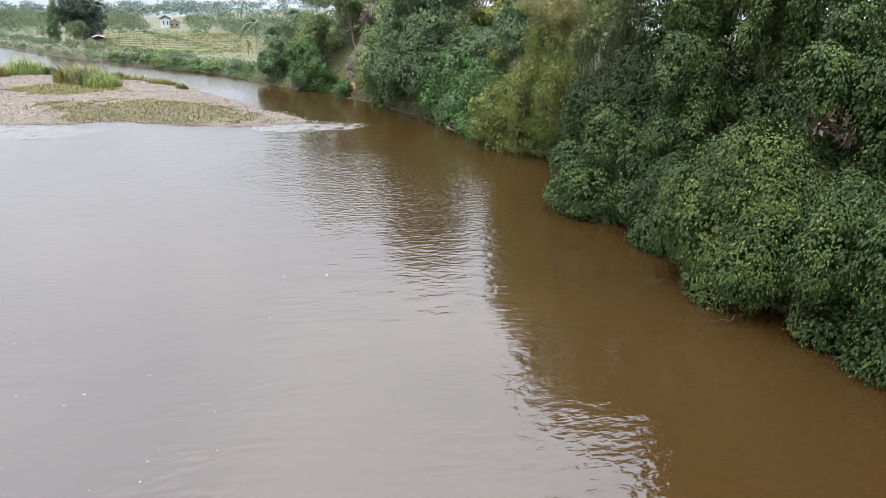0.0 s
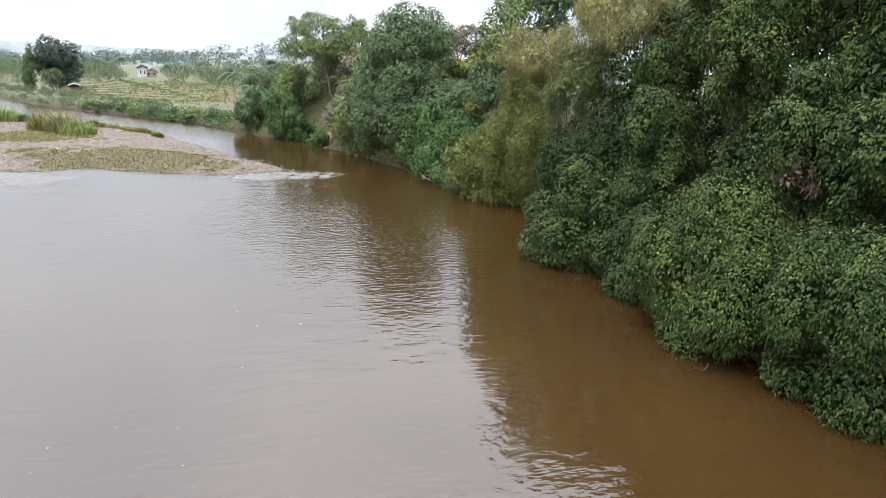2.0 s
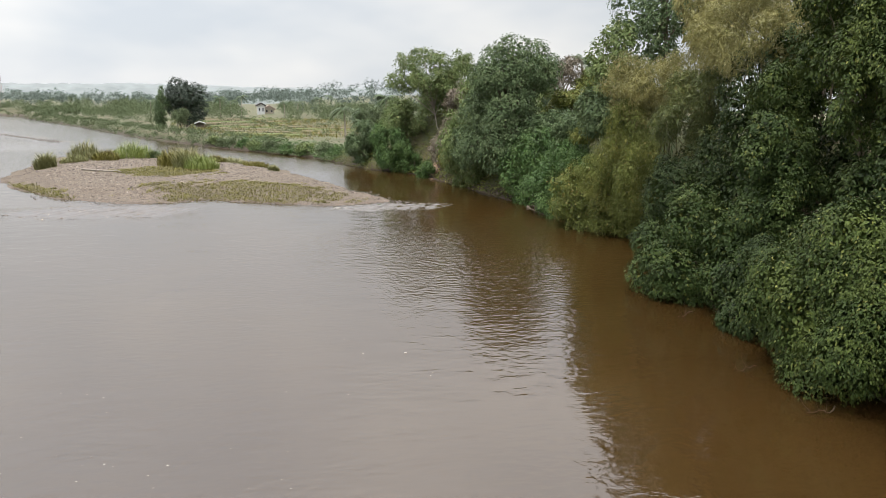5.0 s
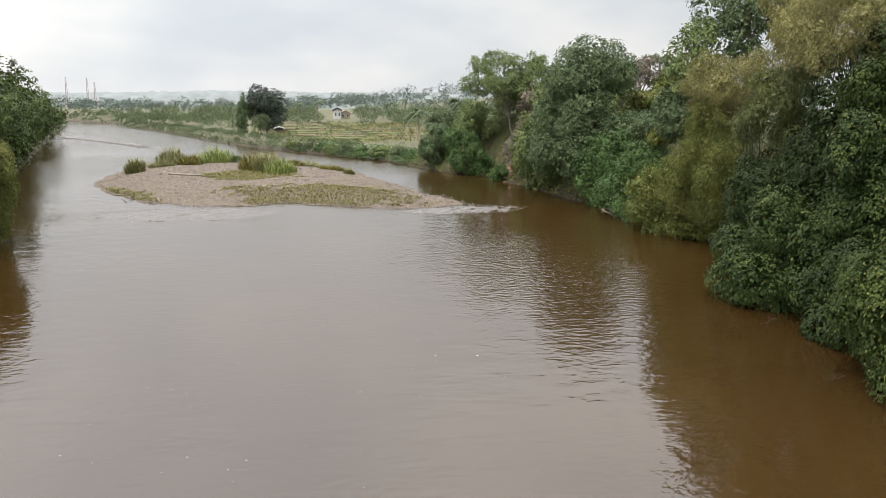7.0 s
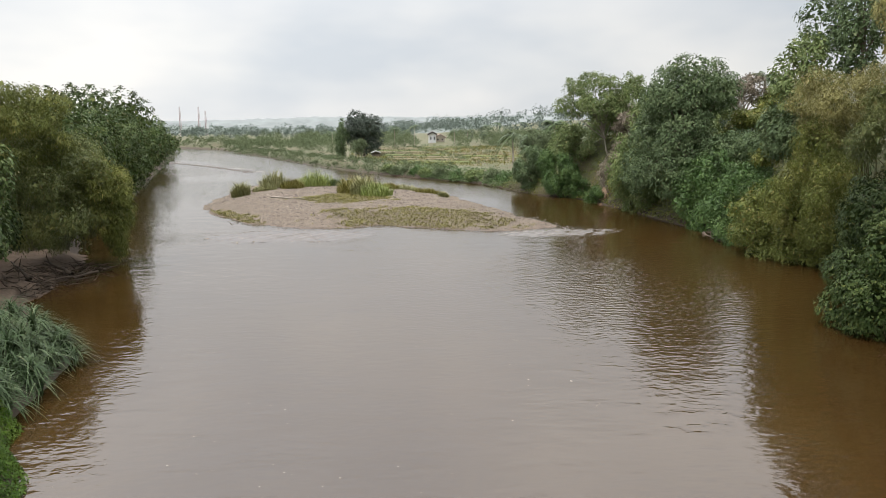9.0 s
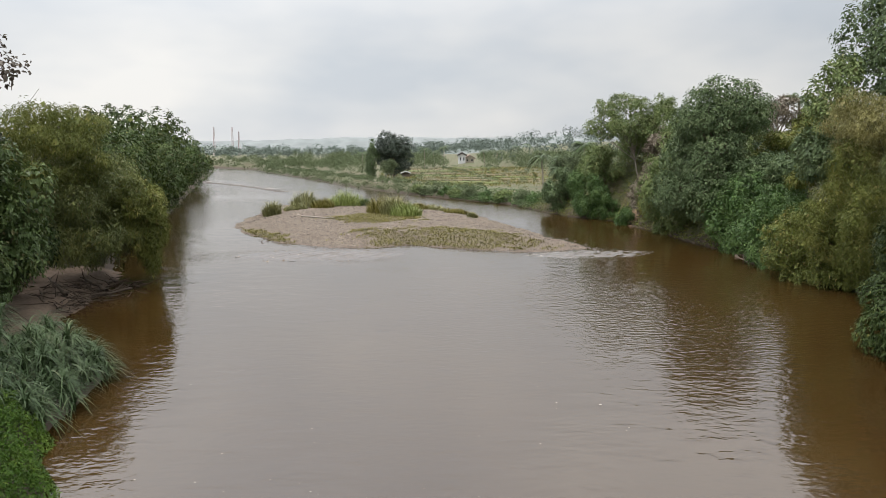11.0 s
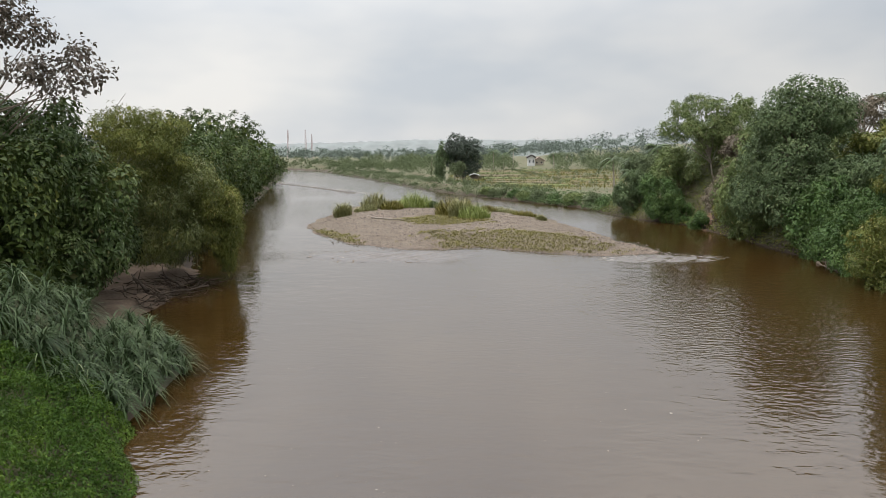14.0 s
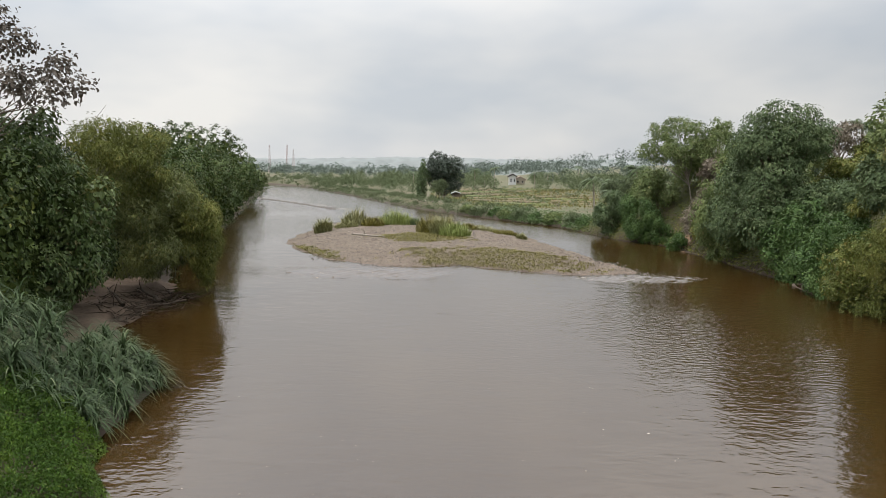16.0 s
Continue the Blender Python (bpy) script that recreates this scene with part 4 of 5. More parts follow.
# reed-like elephant grass in arching mounds
REEDS = [(-12.2, 27.4, 1.1, 2.0), (-12.5, 25.3, 1.0, 1.7), (-12.0, 22.9, 0.8, 1.4), (-13.8, 26.6, 1.3, 2.4), (-13.9, 24.2, 1.1, 2.0), (-15.8, 27.6, 1.5, 2.6), (-15.9, 25.2, 1.3, 2.5),
         (-13.8, 29.3, 1.0, 1.8), (-11.2, 24.3, 0.6, 1.0), (-11.0, 22.2, 0.5, 0.9), (-11.7, 26.3, 0.7, 1.2), (-11.5, 27.6, 0.7, 1.2), (-13.0, 23.0, 0.9, 1.6), (-14.8, 23.2, 1.0, 1.8), (-16.6, 23.4, 1.1, 2.0), (-12.2, 28.6, 0.8, 1.3)]
for k, (x, y, w, h) in enumerate(REEDS):
    q = np.random.default_rng(120 + k)
    t = thing("elephant_grass", on_ground(x, y), "arching clump of grey-green elephant grass on the bank", "tall grass", "elephant grass on the west bank")
    # each clump is a crowd of arching fountains of leaf on short canes
    m = int(5 * w) + 4
    a, d = np.arange(m) * 2.4 + q.uniform(0, 6.28), np.sqrt((np.arange(m) + 0.5) / m) * w
    px, py = x + d * np.cos(a) + q.normal(0, 0.08, m), y + d * np.sin(a) + q.normal(0, 0.08, m)
    gz = np.maximum(ground_z(px, py), -0.05)
    lift = (0.25 + 0.45 * q.uniform(0, 1, m)) * h * (1 - 0.65 * (d / w) ** 2)
    n = 38
    at = np.repeat(np.stack([px, py, gz + lift], 1), n, 0) + q.normal(0, 0.03, (m * n, 3)) * [1, 1, 4.0]
    outw = np.repeat(np.stack([np.cos(a), np.sin(a), 0 * a], 1) * (d / w)[:, None] * 0.45, n, 0)
    part("tussock", blades(at, 0.22 * h + 0.92, 0.072, q, 1.0, 1.2, outw, seg=7, hang=1.08), REED_LEAF, t)
    for i in range(m):
        part("stalk", tube([(px[i], py[i], gz[i] - 0.1), (px[i], py[i], gz[i] + lift[i] + 0.1)], [0.016, 0.010], 4), CULM, t)



def carpet(name, n, lo, hi, keep, leaf, mat, label, seed, hump):
    """Low plants in soft cushions, their leaves lying along the cushions' slopes."""
    q = np.random.default_rng(seed)
    p = patch_points(n, keep, lo, hi, q)
    def top(x, y):
        return np.maximum(ground_z(x, y), 0) + hump * (0.6 + 0.34 * lump(x, y, 0.36, 1.0) + 0.3 * np.abs(lump(x, y, 0.8, 4.0)) + 0.20 * lump(x, y, 0.13, 2.0)) * smooth01((shore(x, y)[0] + 0.6) / 1.0)
    x, y, e = p[:, 0], p[:, 1], 0.06
    nrm = unit(np.stack([top(x - e, y) - top(x + e, y), top(x, y - e) - top(x, y + e), np.full(len(p), 2 * e)], 1))
    z = top(x, y) - hump * 0.3 * q.uniform(0, 1, len(p)) ** 3
    v, f = leaf_faces(np.column_stack([p, z]), nrm, leaf, leaf * 0.5, 0.7, q, 0.35, 0.6, jitter=0.45)
    tagged(mesh_object(name, v, f, mat), label, "undergrowth", kind="stuff")


carpet("bank_herbs", 170000, (-18.5, 12), (-7.2, 24.5), lambda x, y: (shore(x, y)[1] < 0.5) & (shore(x, y)[0] > -0.4) & (x > -0.74 * y) & (y < 21.5 + 0.55 * (-x - 10)), 0.092, HERB_LEAF, "fresh green herbs thickly covering the near bank", 88, 1.0)

# ================= the gravel bar's plants =================
def isle_ground(x, y):
    return isle_z(np.asarray(x, float), np.asarray(y, float))


ISLE_GRASS = leaf_mat("island_grass", (0.070, 0.100, 0.020), (0.160, 0.200, 0.046), (0.260, 0.290, 0.090))
TUFTS = [(-15.6, 95.5, 1.2, 2.2, GRASS_LEAF), (-12.6, 104, 1.9, 2.7, GRASS_LEAF), (-6.8, 106, 2.5, 2.5, ISLE_GRASS), (-9.8, 102, 1.6, 1.5, DRYGRASS), (-13.2, 100, 1.6, 1.0, GRASS_LEAF), (-4.2, 106, 1.1, 1.1, DARK_LEAF),
         (-1.6, 93.0, 1.9, 2.4, DRYGRASS), (1.4, 88.5, 2.0, 1.9, ISLE_GRASS), (-0.2, 90.6, 1.5, 2.5, GRASS_LEAF), (0.4, 92.4, 1.4, 2.3, DRYGRASS), (5.6, 100, 2.2, 0.9, GRASS_LEAF), (8.3, 97.0, 1.7, 0.9, DRYGRASS), (9.8, 91.5, 0.7, 0.8, GRASS_LEAF), (3.4, 99.0, 1.2, 1.0, DRYGRASS)]
for k, (x, y, w, h, mat) in enumerate(TUFTS):
    q = np.random.default_rng(140 + k)
    t = thing("grass_clump", (x, y, float(isle_ground(x, y))), "clump of tall grass on the gravel bar", "tall grass", "grass clumps on the gravel bar")
    n = 700
    a, d = q.uniform(0, 2 * np.pi, n), np.sqrt(q.uniform(0, 1, n)) * w
    px, py = x + d * np.cos(a), y + d * np.sin(a)
    part("tussock", blades(np.stack([px, py, isle_ground(px, py) - 0.03], 1), h * (1.15 - 0.65 * (d / w)[:, None] ** 1.5), 0.085, q, 0.55, 1.15, seg=4), mat, t)


def turf(x, y):
    """Where thin grass has grown over the gravel."""
    a = np.hypot((x - 5.0 - (66 - y) * 0.35) / 7.5, (y - 67.5) / 6.5)
    b = np.hypot((x + 2.0) / 5.2, (y - 85.5) / 5.5)
    c = np.hypot((x + 13.2 - (72 - y) * 0.45) / 2.6, (y - 74) / 9)
    d = np.minimum(np.minimum(a, b), c) + 0.3 * lump(x, y, 1.3, 6) + 0.25 * lump(x, y, 0.45, 2)
    return (d < 1) & (isle_in(x, y) > 0.25)


q = np.random.default_rng(160)
p = patch_points(100000, turf, (-19, 60), (18, 100), q)
v, f = blades(np.column_stack([p, isle_ground(p[:, 0], p[:, 1]) - 0.02]), 0.32, 0.085, q, 0.9, 0.9, seg=2)
tagged(mesh_object("thin_turf", v, f, DRYGRASS), "thin yellow-green grass growing through gravel", "grass", kind="stuff")


def pebbles(n, lo, hi, keep, size, zf, q):
    p = patch_points(n, keep, lo, hi, q)
    m = len(p)
    base = np.array([(1, 0, 0), (0, 1, 0), (-1, 0, 0), (0, -1, 0), (0.2, 0.1, 0.75), (0, 0, -0.5)], float)
    s = size * q.lognormal(0, 0.4, (m, 1, 1)) * q.uniform(0.7, 1.3, (m, 6, 1))
    a = q.uniform(0, 6.28, m)
    rot = np.stack([np.stack([np.cos(a), -np.sin(a), 0 * a], 1), np.stack([np.sin(a), np.cos(a), 0 * a], 1), np.tile([0, 0, 1.0], (m, 1))], 1)
    v = np.einsum("nij,nkj->nki", rot, base[None] * s * np.array([1.25, 0.9, 0.8])) + np.column_stack([p, zf(p[:, 0], p[:, 1])])[:, None]
    fb = np.array([(0, 1, 4), (1, 2, 4), (2, 3, 4), (3, 0, 4), (0, 3, 2), (0, 2, 1)])
    return v.reshape(-1, 3), (np.arange(m)[:, None, None] * 6 + fb[None]).reshape(-1, 3)


def stone_mat():
    m, n, l, b = nodes_of("river_stone")
    g = n.new("ShaderNodeNewGeometry")
    c = ramp_node(n, l, g.outputs["Random Per Island"], [(0.0, (0.028, 0.021, 0.016)), (0.4, (0.088, 0.066, 0.048)), (0.85, (0.165, 0.128, 0.096)), (1.0, (0.32, 0.27, 0.22))])
    l.new(c.outputs["Color"], b.inputs["Base Color"])
    b.inputs["Roughness"].default_value = 0.85
    return m


STONE = stone_mat()
v, f = pebbles(30000, (-19, 60.5), (18, 122), lambda x, y: (isle_in(x, y) > -0.4) & (~turf(x, y) | (lump(x, y, 0.4, 1) > 0.35)), 0.06, isle_ground, q)
tagged(mesh_object("cobbles", v, f, STONE), "rounded brown and grey cobbles of the gravel bar", "stones", kind="stuff")

# ================= far side: fields, hut, house, woods, hills =================
def crowns(name, spots, leaf, mat, label, seed, n=260, category="woods"):
    q = np.random.default_rng(seed)
    data = []
    for x, y, w, h in spots:
        z = float(ground_z(x, y))
        data.append(crown(lobes_in((x, y, z + h * 0.55), (w, w, h * 0.5), 8, q), n, leaf * 0.5, q, tuft=w * 0.2, per=10, low=-1, up=0.7, jitter=0.4, fuzz=0.12, shell=0.22))
        data.append(leaf_faces(np.array([[x, y, z]]), np.array([[0, 0, 1.0]]), 0.3, 0.2, 0, q))
    v, f = joined(data)
    tagged(mesh_object(name, v, f, mat), label, category, kind="stuff")


def scatter(n, lo, hi, keep, w, h, q):
    p = patch_points(n, keep, lo, hi, q)
    return [(x, y, q.uniform(*w), q.uniform(*h)) for x, y in p]


q = np.random.default_rng(200)
land = lambda x, y: shore(x, y)[0] > 6
crowns("far_woods", scatter(300, (-330, 395), (60, 640), land, (4, 8), (6, 10.5), q), 1.25, HAZED_LEAF, "hazy woods beyond the river bend", 201, 150)
crowns("far_woods", scatter(260, (20, 260), (330, 560), lambda x, y: land(x, y) & ~((np.abs(x - 0.1 * y) < 8) & (y < 388)), (4, 8), (6, 11), q), 1.2, HAZED_LEAF, "mixed trees behind the fields", 202, 140)
crowns("bank_trees", scatter(330, (-70, 200), (-8, 330), lambda x, y: (shore(x, y)[1] > 0.5) & (shore(x, y)[0] > 4) & (shore(x, y)[0] < 45) & (lump(x, y, 9, 2) > -0.25), (1.8, 4.2), (2.2, 6.0), q), 0.5, HAZED_SCRUB, "green shrubs along the far bank", 203, 170)
crowns("bank_trees", scatter(170, (-75, 300), (20, 400), lambda x, y: shore(x, y)[0] > 6, (2, 4), (2.5, 6), q), 0.8, HAZED_SCRUB, "scrubby trees at the edge of the fields", 232, 150)
crowns("bank_trees", scatter(44, (-60, 225), (-10, 330), lambda x, y: shore(x, y)[0] > 8, (3, 5), (5, 7.5), q), 0.6, HAZED_SCRUB, "taller dark trees behind the far bank", 231, 300)
crowns("bank_trees", scatter(230, (0, 215), (90, 300), lambda x, y: (shore(x, y)[0] > 30) & ~(np.abs(x - 0.096 * y) < 7), (2.4, 4), (3.2, 6.0), q), 0.5, HAZED_SCRUB, "trees and bananas at the edge of the fields", 204, 240)
crowns("bank_trees", scatter(40, (-170, 260), (-80, 420), lambda x, y: (shore(x, y)[0] > 5), (5, 8), (6, 9), q), 0.9, HAZED_LEAF, "woods on the far west bank", 205, 240)
crowns("bank_trees", scatter(36, (30, 108), (75, 210), lambda x, y: shore(x, y)[0] > 12 + (y - 108) * 0.16, (2.4, 4), (4, 7), q), 0.5, HAZED_SCRUB, "trees behind the low bank", 206, 420)

for k in range(9):
    yy = 112 + k * 4.2
    xx = float(np.interp(yy, RIGHT_Y, RIGHT_X)) + 1.6 + q.uniform(-0.3, 1.0)
    bush("bank_shrub", on_ground(xx, yy), (xx, yy, 0.8 + q.uniform(0, 0.5)), (1.7, 2.6, 1.0), 16, 1600, 0.32, (VINE_BRIGHT, HAZED_SCRUB, GREY_LEAF)[k % 3], "green shrub sprawling over the low bank", 220 + k, tuft=0.4, **OVER)
crowns("bank_shrubs", scatter(3000, (-64, 118), (30, 330), lambda x, y: (shore(x, y)[1] > 0.5) & (shore(x, y)[0] > -0.3) & (shore(x, y)[0] < 5), (0.9, 1.9), (0.6, 1.7), q), 0.4, HAZED_SCRUB, "low green scrub lining the far bank", 207, 170)
crowns("field_scrub", scatter(280, (-12, 150), (60, 260), lambda x, y: (shore(x, y)[0] > 9) & ~((np.abs(x - 2.5) < 5) & (np.abs(y - 180) < 9)), (0.5, 1.7), (0.5, 1.6), q), 0.36, HAZED_SCRUB, "scattered scrub between the plots", 208, 80)
crowns("bank_shrubs", scatter(520, (-110, 110), (-28, 330), lambda x, y: (shore(x, y)[1] < 0.5) & (shore(x, y)[0] > 0.5) & (shore(x, y)[0] < 9), (2.2, 4), (3, 7), q), 0.6, VINE, "dense green scrub along the west bank", 209, 300)
crowns("bend_scrub", scatter(1200, (-230, 300), (10, 450), lambda x, y: (shore(x, y)[0] > -1.0) & (shore(x, y)[0] < 14), (1.8, 3.6), (1.6, 4.5), q), 0.8, HAZED_SCRUB, "green scrub round the river bend", 230, 130)
dome_base = on_ground(0.2, 195.0)
tree("mango_tree", dome_base, lobes_in((0.4, 195, 7.8), (4.4, 4.3, 4.9), 34, np.random.default_rng(210), -1.0, (0.45, 0.6)), 13000, 0.42, MANGO_LEAF, "dark domed tree standing alone by the fields", "tree", seed=210, trunk_r=0.4, tuft=0.7, shell=0.8)
tree("columnar_tree", on_ground(-5.6, 193.0), lobes_in((-5.6, 193, 6.4), (1.7, 1.7, 5.4), 26, np.random.default_rng(211), -1.0), 4500, 0.36, DARK_LEAF, "narrow upright green tree beside the domed tree", "tree", seed=211, trunk_r=0.2, tuft=0.6)
bush("pale_shrub", on_ground(-1.6, 188.0), (-1.6, 188.0, 4.0), (2.5, 2.4, 2.4), 14, 2200, 0.32, HAZED_SCRUB, "pale shrub in front of the domed tree", 212, tuft=0.5)

FIELD_EARTH = rough_mat("terrace_earth", [(0.3, (0.080, 0.064, 0.038)), (0.7, (0.175, 0.138, 0.086))], 0.25, 9, 0.95, 0.5, 0.1)
FIELD_CROP = rough_mat("terrace_crop", [(0.3, (0.065, 0.082, 0.028)), (0.7, (0.135, 0.155, 0.06))], 0.3, 12, 0.95, 0.7, 0.15)


def slab(x0, x1, y0, y1, z, skew, mat, label):
    """A terrace: a low plot with a rounded bank."""
    xs, ys = np.linspace(x0, x1, 26), np.linspace(y0, y1, 10)
    X, Y = np.meshgrid(xs, ys, indexing="ij")
    e = np.minimum(np.minimum(X - x0, x1 - X), np.minimum(Y - y0, y1 - Y))
    Z = z + 0.06 * lump(X, Y, 1.5, 3) - 1.2 * (1 - smooth01(e / 0.8))
    Yk = Y + skew * (X - x0) + 0.8 * lump(X, Y, 7, 2)
    v = np.stack([X, Yk, Z], -1).reshape(-1, 3)
    i, j = np.meshgrid(np.arange(25), np.arange(9), indexing="ij")
    a = (i * 10 + j).ravel()
    tagged(mesh_object("field_plot", v, np.stack([a, a + 10, a + 11, a + 1], 1), mat, smooth=True), label, "field", "terraced field plots", "structure")


for k in range(9):
    y0 = 158 + k * 9.5
    x0 = 7 - k * 0.9
    for j, (wd, off) in enumerate(((17, 0), (19, 18.5))):
        slab(x0 + off, x0 + off + wd, y0, y0 + 8.2, 2.0 + k * 0.16 + 0.1 * j, -0.35, FIELD_EARTH if (k + j) % 3 else FIELD_CROP, "small terraced plot of dry brown stubble" if (k + j) % 3 else "small terraced plot of green crops")

WHITE = rough_mat("white_plaster", [(0.3, (0.42, 0.42, 0.41)), (0.7, (0.52, 0.52, 0.51))], 0.8, 8, 0.8, 0.1, 0.02)
ROOF = rough_mat("weathered_roof_tile", [(0.3, (0.20, 0.15, 0.12)), (0.7, (0.36, 0.30, 0.25))], 0.8, 8, 0.85, 0.3, 0.04)
TIN = rough_mat("tin_sheet", [(0.3, (0.30, 0.31, 0.32)), (0.7, (0.44, 0.45, 0.46))], 1.0, 8, 0.5, 0.1, 0.02)
WOOD = rough_mat("grey_wood", [(0.3, (0.07, 0.055, 0.04)), (0.7, (0.15, 0.125, 0.10))], 1.0, 10, 0.9, 0.3, 0.02)
GLASS = rough_mat("dark_window", [(0.3, (0.02, 0.025, 0.03)), (0.7, (0.04, 0.045, 0.05))], 1.0, 4, 0.15, 0.0, 0.01)
STEEL = rough_mat("painted_steel", [(0.3, (0.30, 0.22, 0.22)), (0.7, (0.45, 0.38, 0.38))], 0.2, 8, 0.6, 0.1, 0.02)


def box(c, s):
    c, s = np.array(c, float), np.array(s, float) / 2
    k = np.array([(-1, -1, -1), (1, -1, -1), (1, 1, -1), (-1, 1, -1), (-1, -1, 1), (1, -1, 1), (1, 1, 1), (-1, 1, 1)])
    return c + k * s, np.array([(0, 3, 2, 1), (4, 5, 6, 7), (0, 1, 5, 4), (1, 2, 6, 5), (2, 3, 7, 6), (3, 0, 4, 7)])


def gable(c, w, d, h, over=0.4, thick=0.18):
    """A pitched roof with thick slopes, its gable to the front."""
    x, y, z = c
    w, d = w / 2 + over, d / 2 + over
    v = [(x - w, y - d, z), (x, y - d, z + h), (x + w, y - d, z), (x - w, y + d, z), (x, y + d, z + h), (x + w, y + d, z)]
    v += [(a, b, e - thick) for a, b, e in v]
    f = [(0, 1, 4, 3), (1, 2, 5, 4), (6, 9, 10, 7), (7, 10, 11, 8), (0, 6, 7, 1), (1, 7, 8, 2), (3, 4, 10, 9), (4, 5, 11, 10), (0, 3, 9, 6), (2, 8, 11, 5)]
    return np.array(v, float), np.array(f)


def house(x, y, w, d, h, label, wall=WHITE, lift=0.0, tiles=ROOF):
    z = float(ground_z(x, y)) + lift
    t = thing("house", (x, y, z), label, "house", "houses among the trees")
    part("wall", box((x, y, z + h / 2), (w, d, h)), wall, t)
    v = np.array([(x - w / 2, y - d / 2 + 0.02, z + h), (x + w / 2, y - d / 2 + 0.02, z + h), (x, y - d / 2 + 0.02, z + h + w * 0.33), (x, y - d / 2 + 0.25, z + h + w * 0.33), (x + w / 2, y - d / 2 + 0.25, z + h), (x - w / 2, y - d / 2 + 0.25, z + h)])
    part("gable_wall", (v, np.array([(0, 1, 2, 2), (5, 3, 4, 4), (0, 2, 3, 5), (1, 4, 3, 2)])), wall, t)
    part("roof", gable((x, y, z + h + 0.1), w, d, w * 0.36, 0.5, 0.5), tiles, t, "weathered roof")
    for k in (-1, 1):
        pane = part("window", box((x + k * w * 0.25, y - d / 2 - 0.03, z + h * 0.55), (w * 0.16, 0.08, h * 0.35)), GLASS, t)


CREAM = rough_mat("cream_plaster", [(0.3, (0.27, 0.235, 0.18)), (0.7, (0.36, 0.32, 0.26))], 0.8, 8, 0.85, 0.1, 0.02)
SLATE = rough_mat("dark_roof", [(0.3, (0.035, 0.030, 0.028)), (0.7, (0.08, 0.07, 0.065))], 0.8, 8, 0.8, 0.3, 0.04)
house(27.6, 300, 2.7, 4, 3.6, "white two-storey house with a dark arched roof", tiles=SLATE)
house(31.0, 304, 3.8, 5, 1.9, "cream house with a weathered gabled roof", wall=CREAM)

for k in range(15):
    x, y = q.uniform(-30, 75), q.uniform(215, 330)
    if shore(x, y)[0] > 14 and abs(x - 0.096 * y) > 6:
        palm(on_ground(x, y), q.uniform(5, 7.5), 2.9, 400 + k, 13, "distant palm with drooping fronds behind the fields")

q = np.random.default_rng(500)
p = patch_points(12000, lambda x, y: (shore(x, y)[1] > 0.5) & (shore(x, y)[0] > 4) & (lump(x, y + 0.3 * x, 2.6, 1) > -0.25), (-4, 138), (46, 250), q)
v, f = blades(np.column_stack([p, ground_z(p[:, 0], p[:, 1]) + 0.25]), 0.75, 0.16, q, 0.6, 1.0, seg=2)
tagged(mesh_object("field_crops", v, f, DRYGRASS), "rows of yellow-green crops and weeds on the plots", "crops", kind="stuff")

# grassy lips of the terraces
q = np.random.default_rng(510)
strips = []
for k in range(9):
    for off, wd in ((0, 17), (18.5, 19)):
        gx = q.beta(0.8, 0.9, 260) * wd
        gy = 158 + k * 9.5 - 0.35 * gx + 0.9 * lump(gx, gx, 1.9, k) + q.normal(0, 0.45, 260)
        strips.append(np.column_stack([7 - k * 0.9 + off + gx, gy, 1.75 + k * 0.16 + 0 * gx]))
v, f = blades(np.concatenate(strips), 0.7, 0.16, q, 0.8, 1.0, seg=2)
tagged(mesh_object("terrace_grass", v, f, HAZED_SCRUB), "green grass along the lips of the terraces", "grass", kind="stuff")

# field hut on posts
hx, hy = 3.0, 186.0
hz = float(ground_z(hx, hy))
hut = thing("field_hut", (hx, hy, hz), "small open field hut with a tin roof", "hut")
for i in (-1, 1):
    for j in (-1, 1):
        part("post", box((hx + i * 0.9, hy + j * 0.8, hz + 0.8), (0.12, 0.12, 1.7)), WOOD, hut)
part("deck", box((hx, hy, hz + 0.7), (2.0, 1.8, 0.12)), WOOD, hut)
part("back_panel", box((hx, hy + 0.8, hz + 1.2), (1.9, 0.06, 0.9)), WOOD, hut)
part("side_panel", box((hx + 0.9, hy, hz + 1.15), (0.06, 1.5, 0.8)), WOOD, hut)
part("front_panel", box((hx + 0.35, hy - 0.83, hz + 1.0), (1.1, 0.05, 0.55)), WOOD, hut)
part("roof", gable((hx, hy, hz + 1.65), 2.0, 1.7, 0.5, 0.3), TIN, hut, "pale tin roof")


def mast(x, y, top, label):
    z = float(ground_z(x, y))
    t = thing("radio_mast", (x, y, z), label, "mast", "radio masts on the horizon")
    for k in range(3):
        a = k * 2.094
        foot, head = np.array([x + 1.6 * math.cos(a), y + 1.6 * math.sin(a), z - 0.5]), np.array([x + 0.5 * math.cos(a), y + 0.5 * math.sin(a), top])
        part("leg", tube([foot, head], [0.28, 0.22], 6), STEEL, t)
    for k in range(14):
        s = 0.04 + k / 14.5
        rr = 1.6 - 1.1 * s
        ring = [(x + rr * math.cos(i * 2.094), y + rr * math.sin(i * 2.094), z + (top - z) * s) for i in (0, 1, 2, 0)]
        part("brace", tube(ring, [0.1] * 4, 4), STEEL, t)


mast(-207, 876, 36.5, "slim red-and-white radio mast on the skyline")
mast(-187, 880, 36.5, "slim lattice radio mast above the hills")
mast(-180, 882, 31.5, "shorter lattice radio mast above the hills")


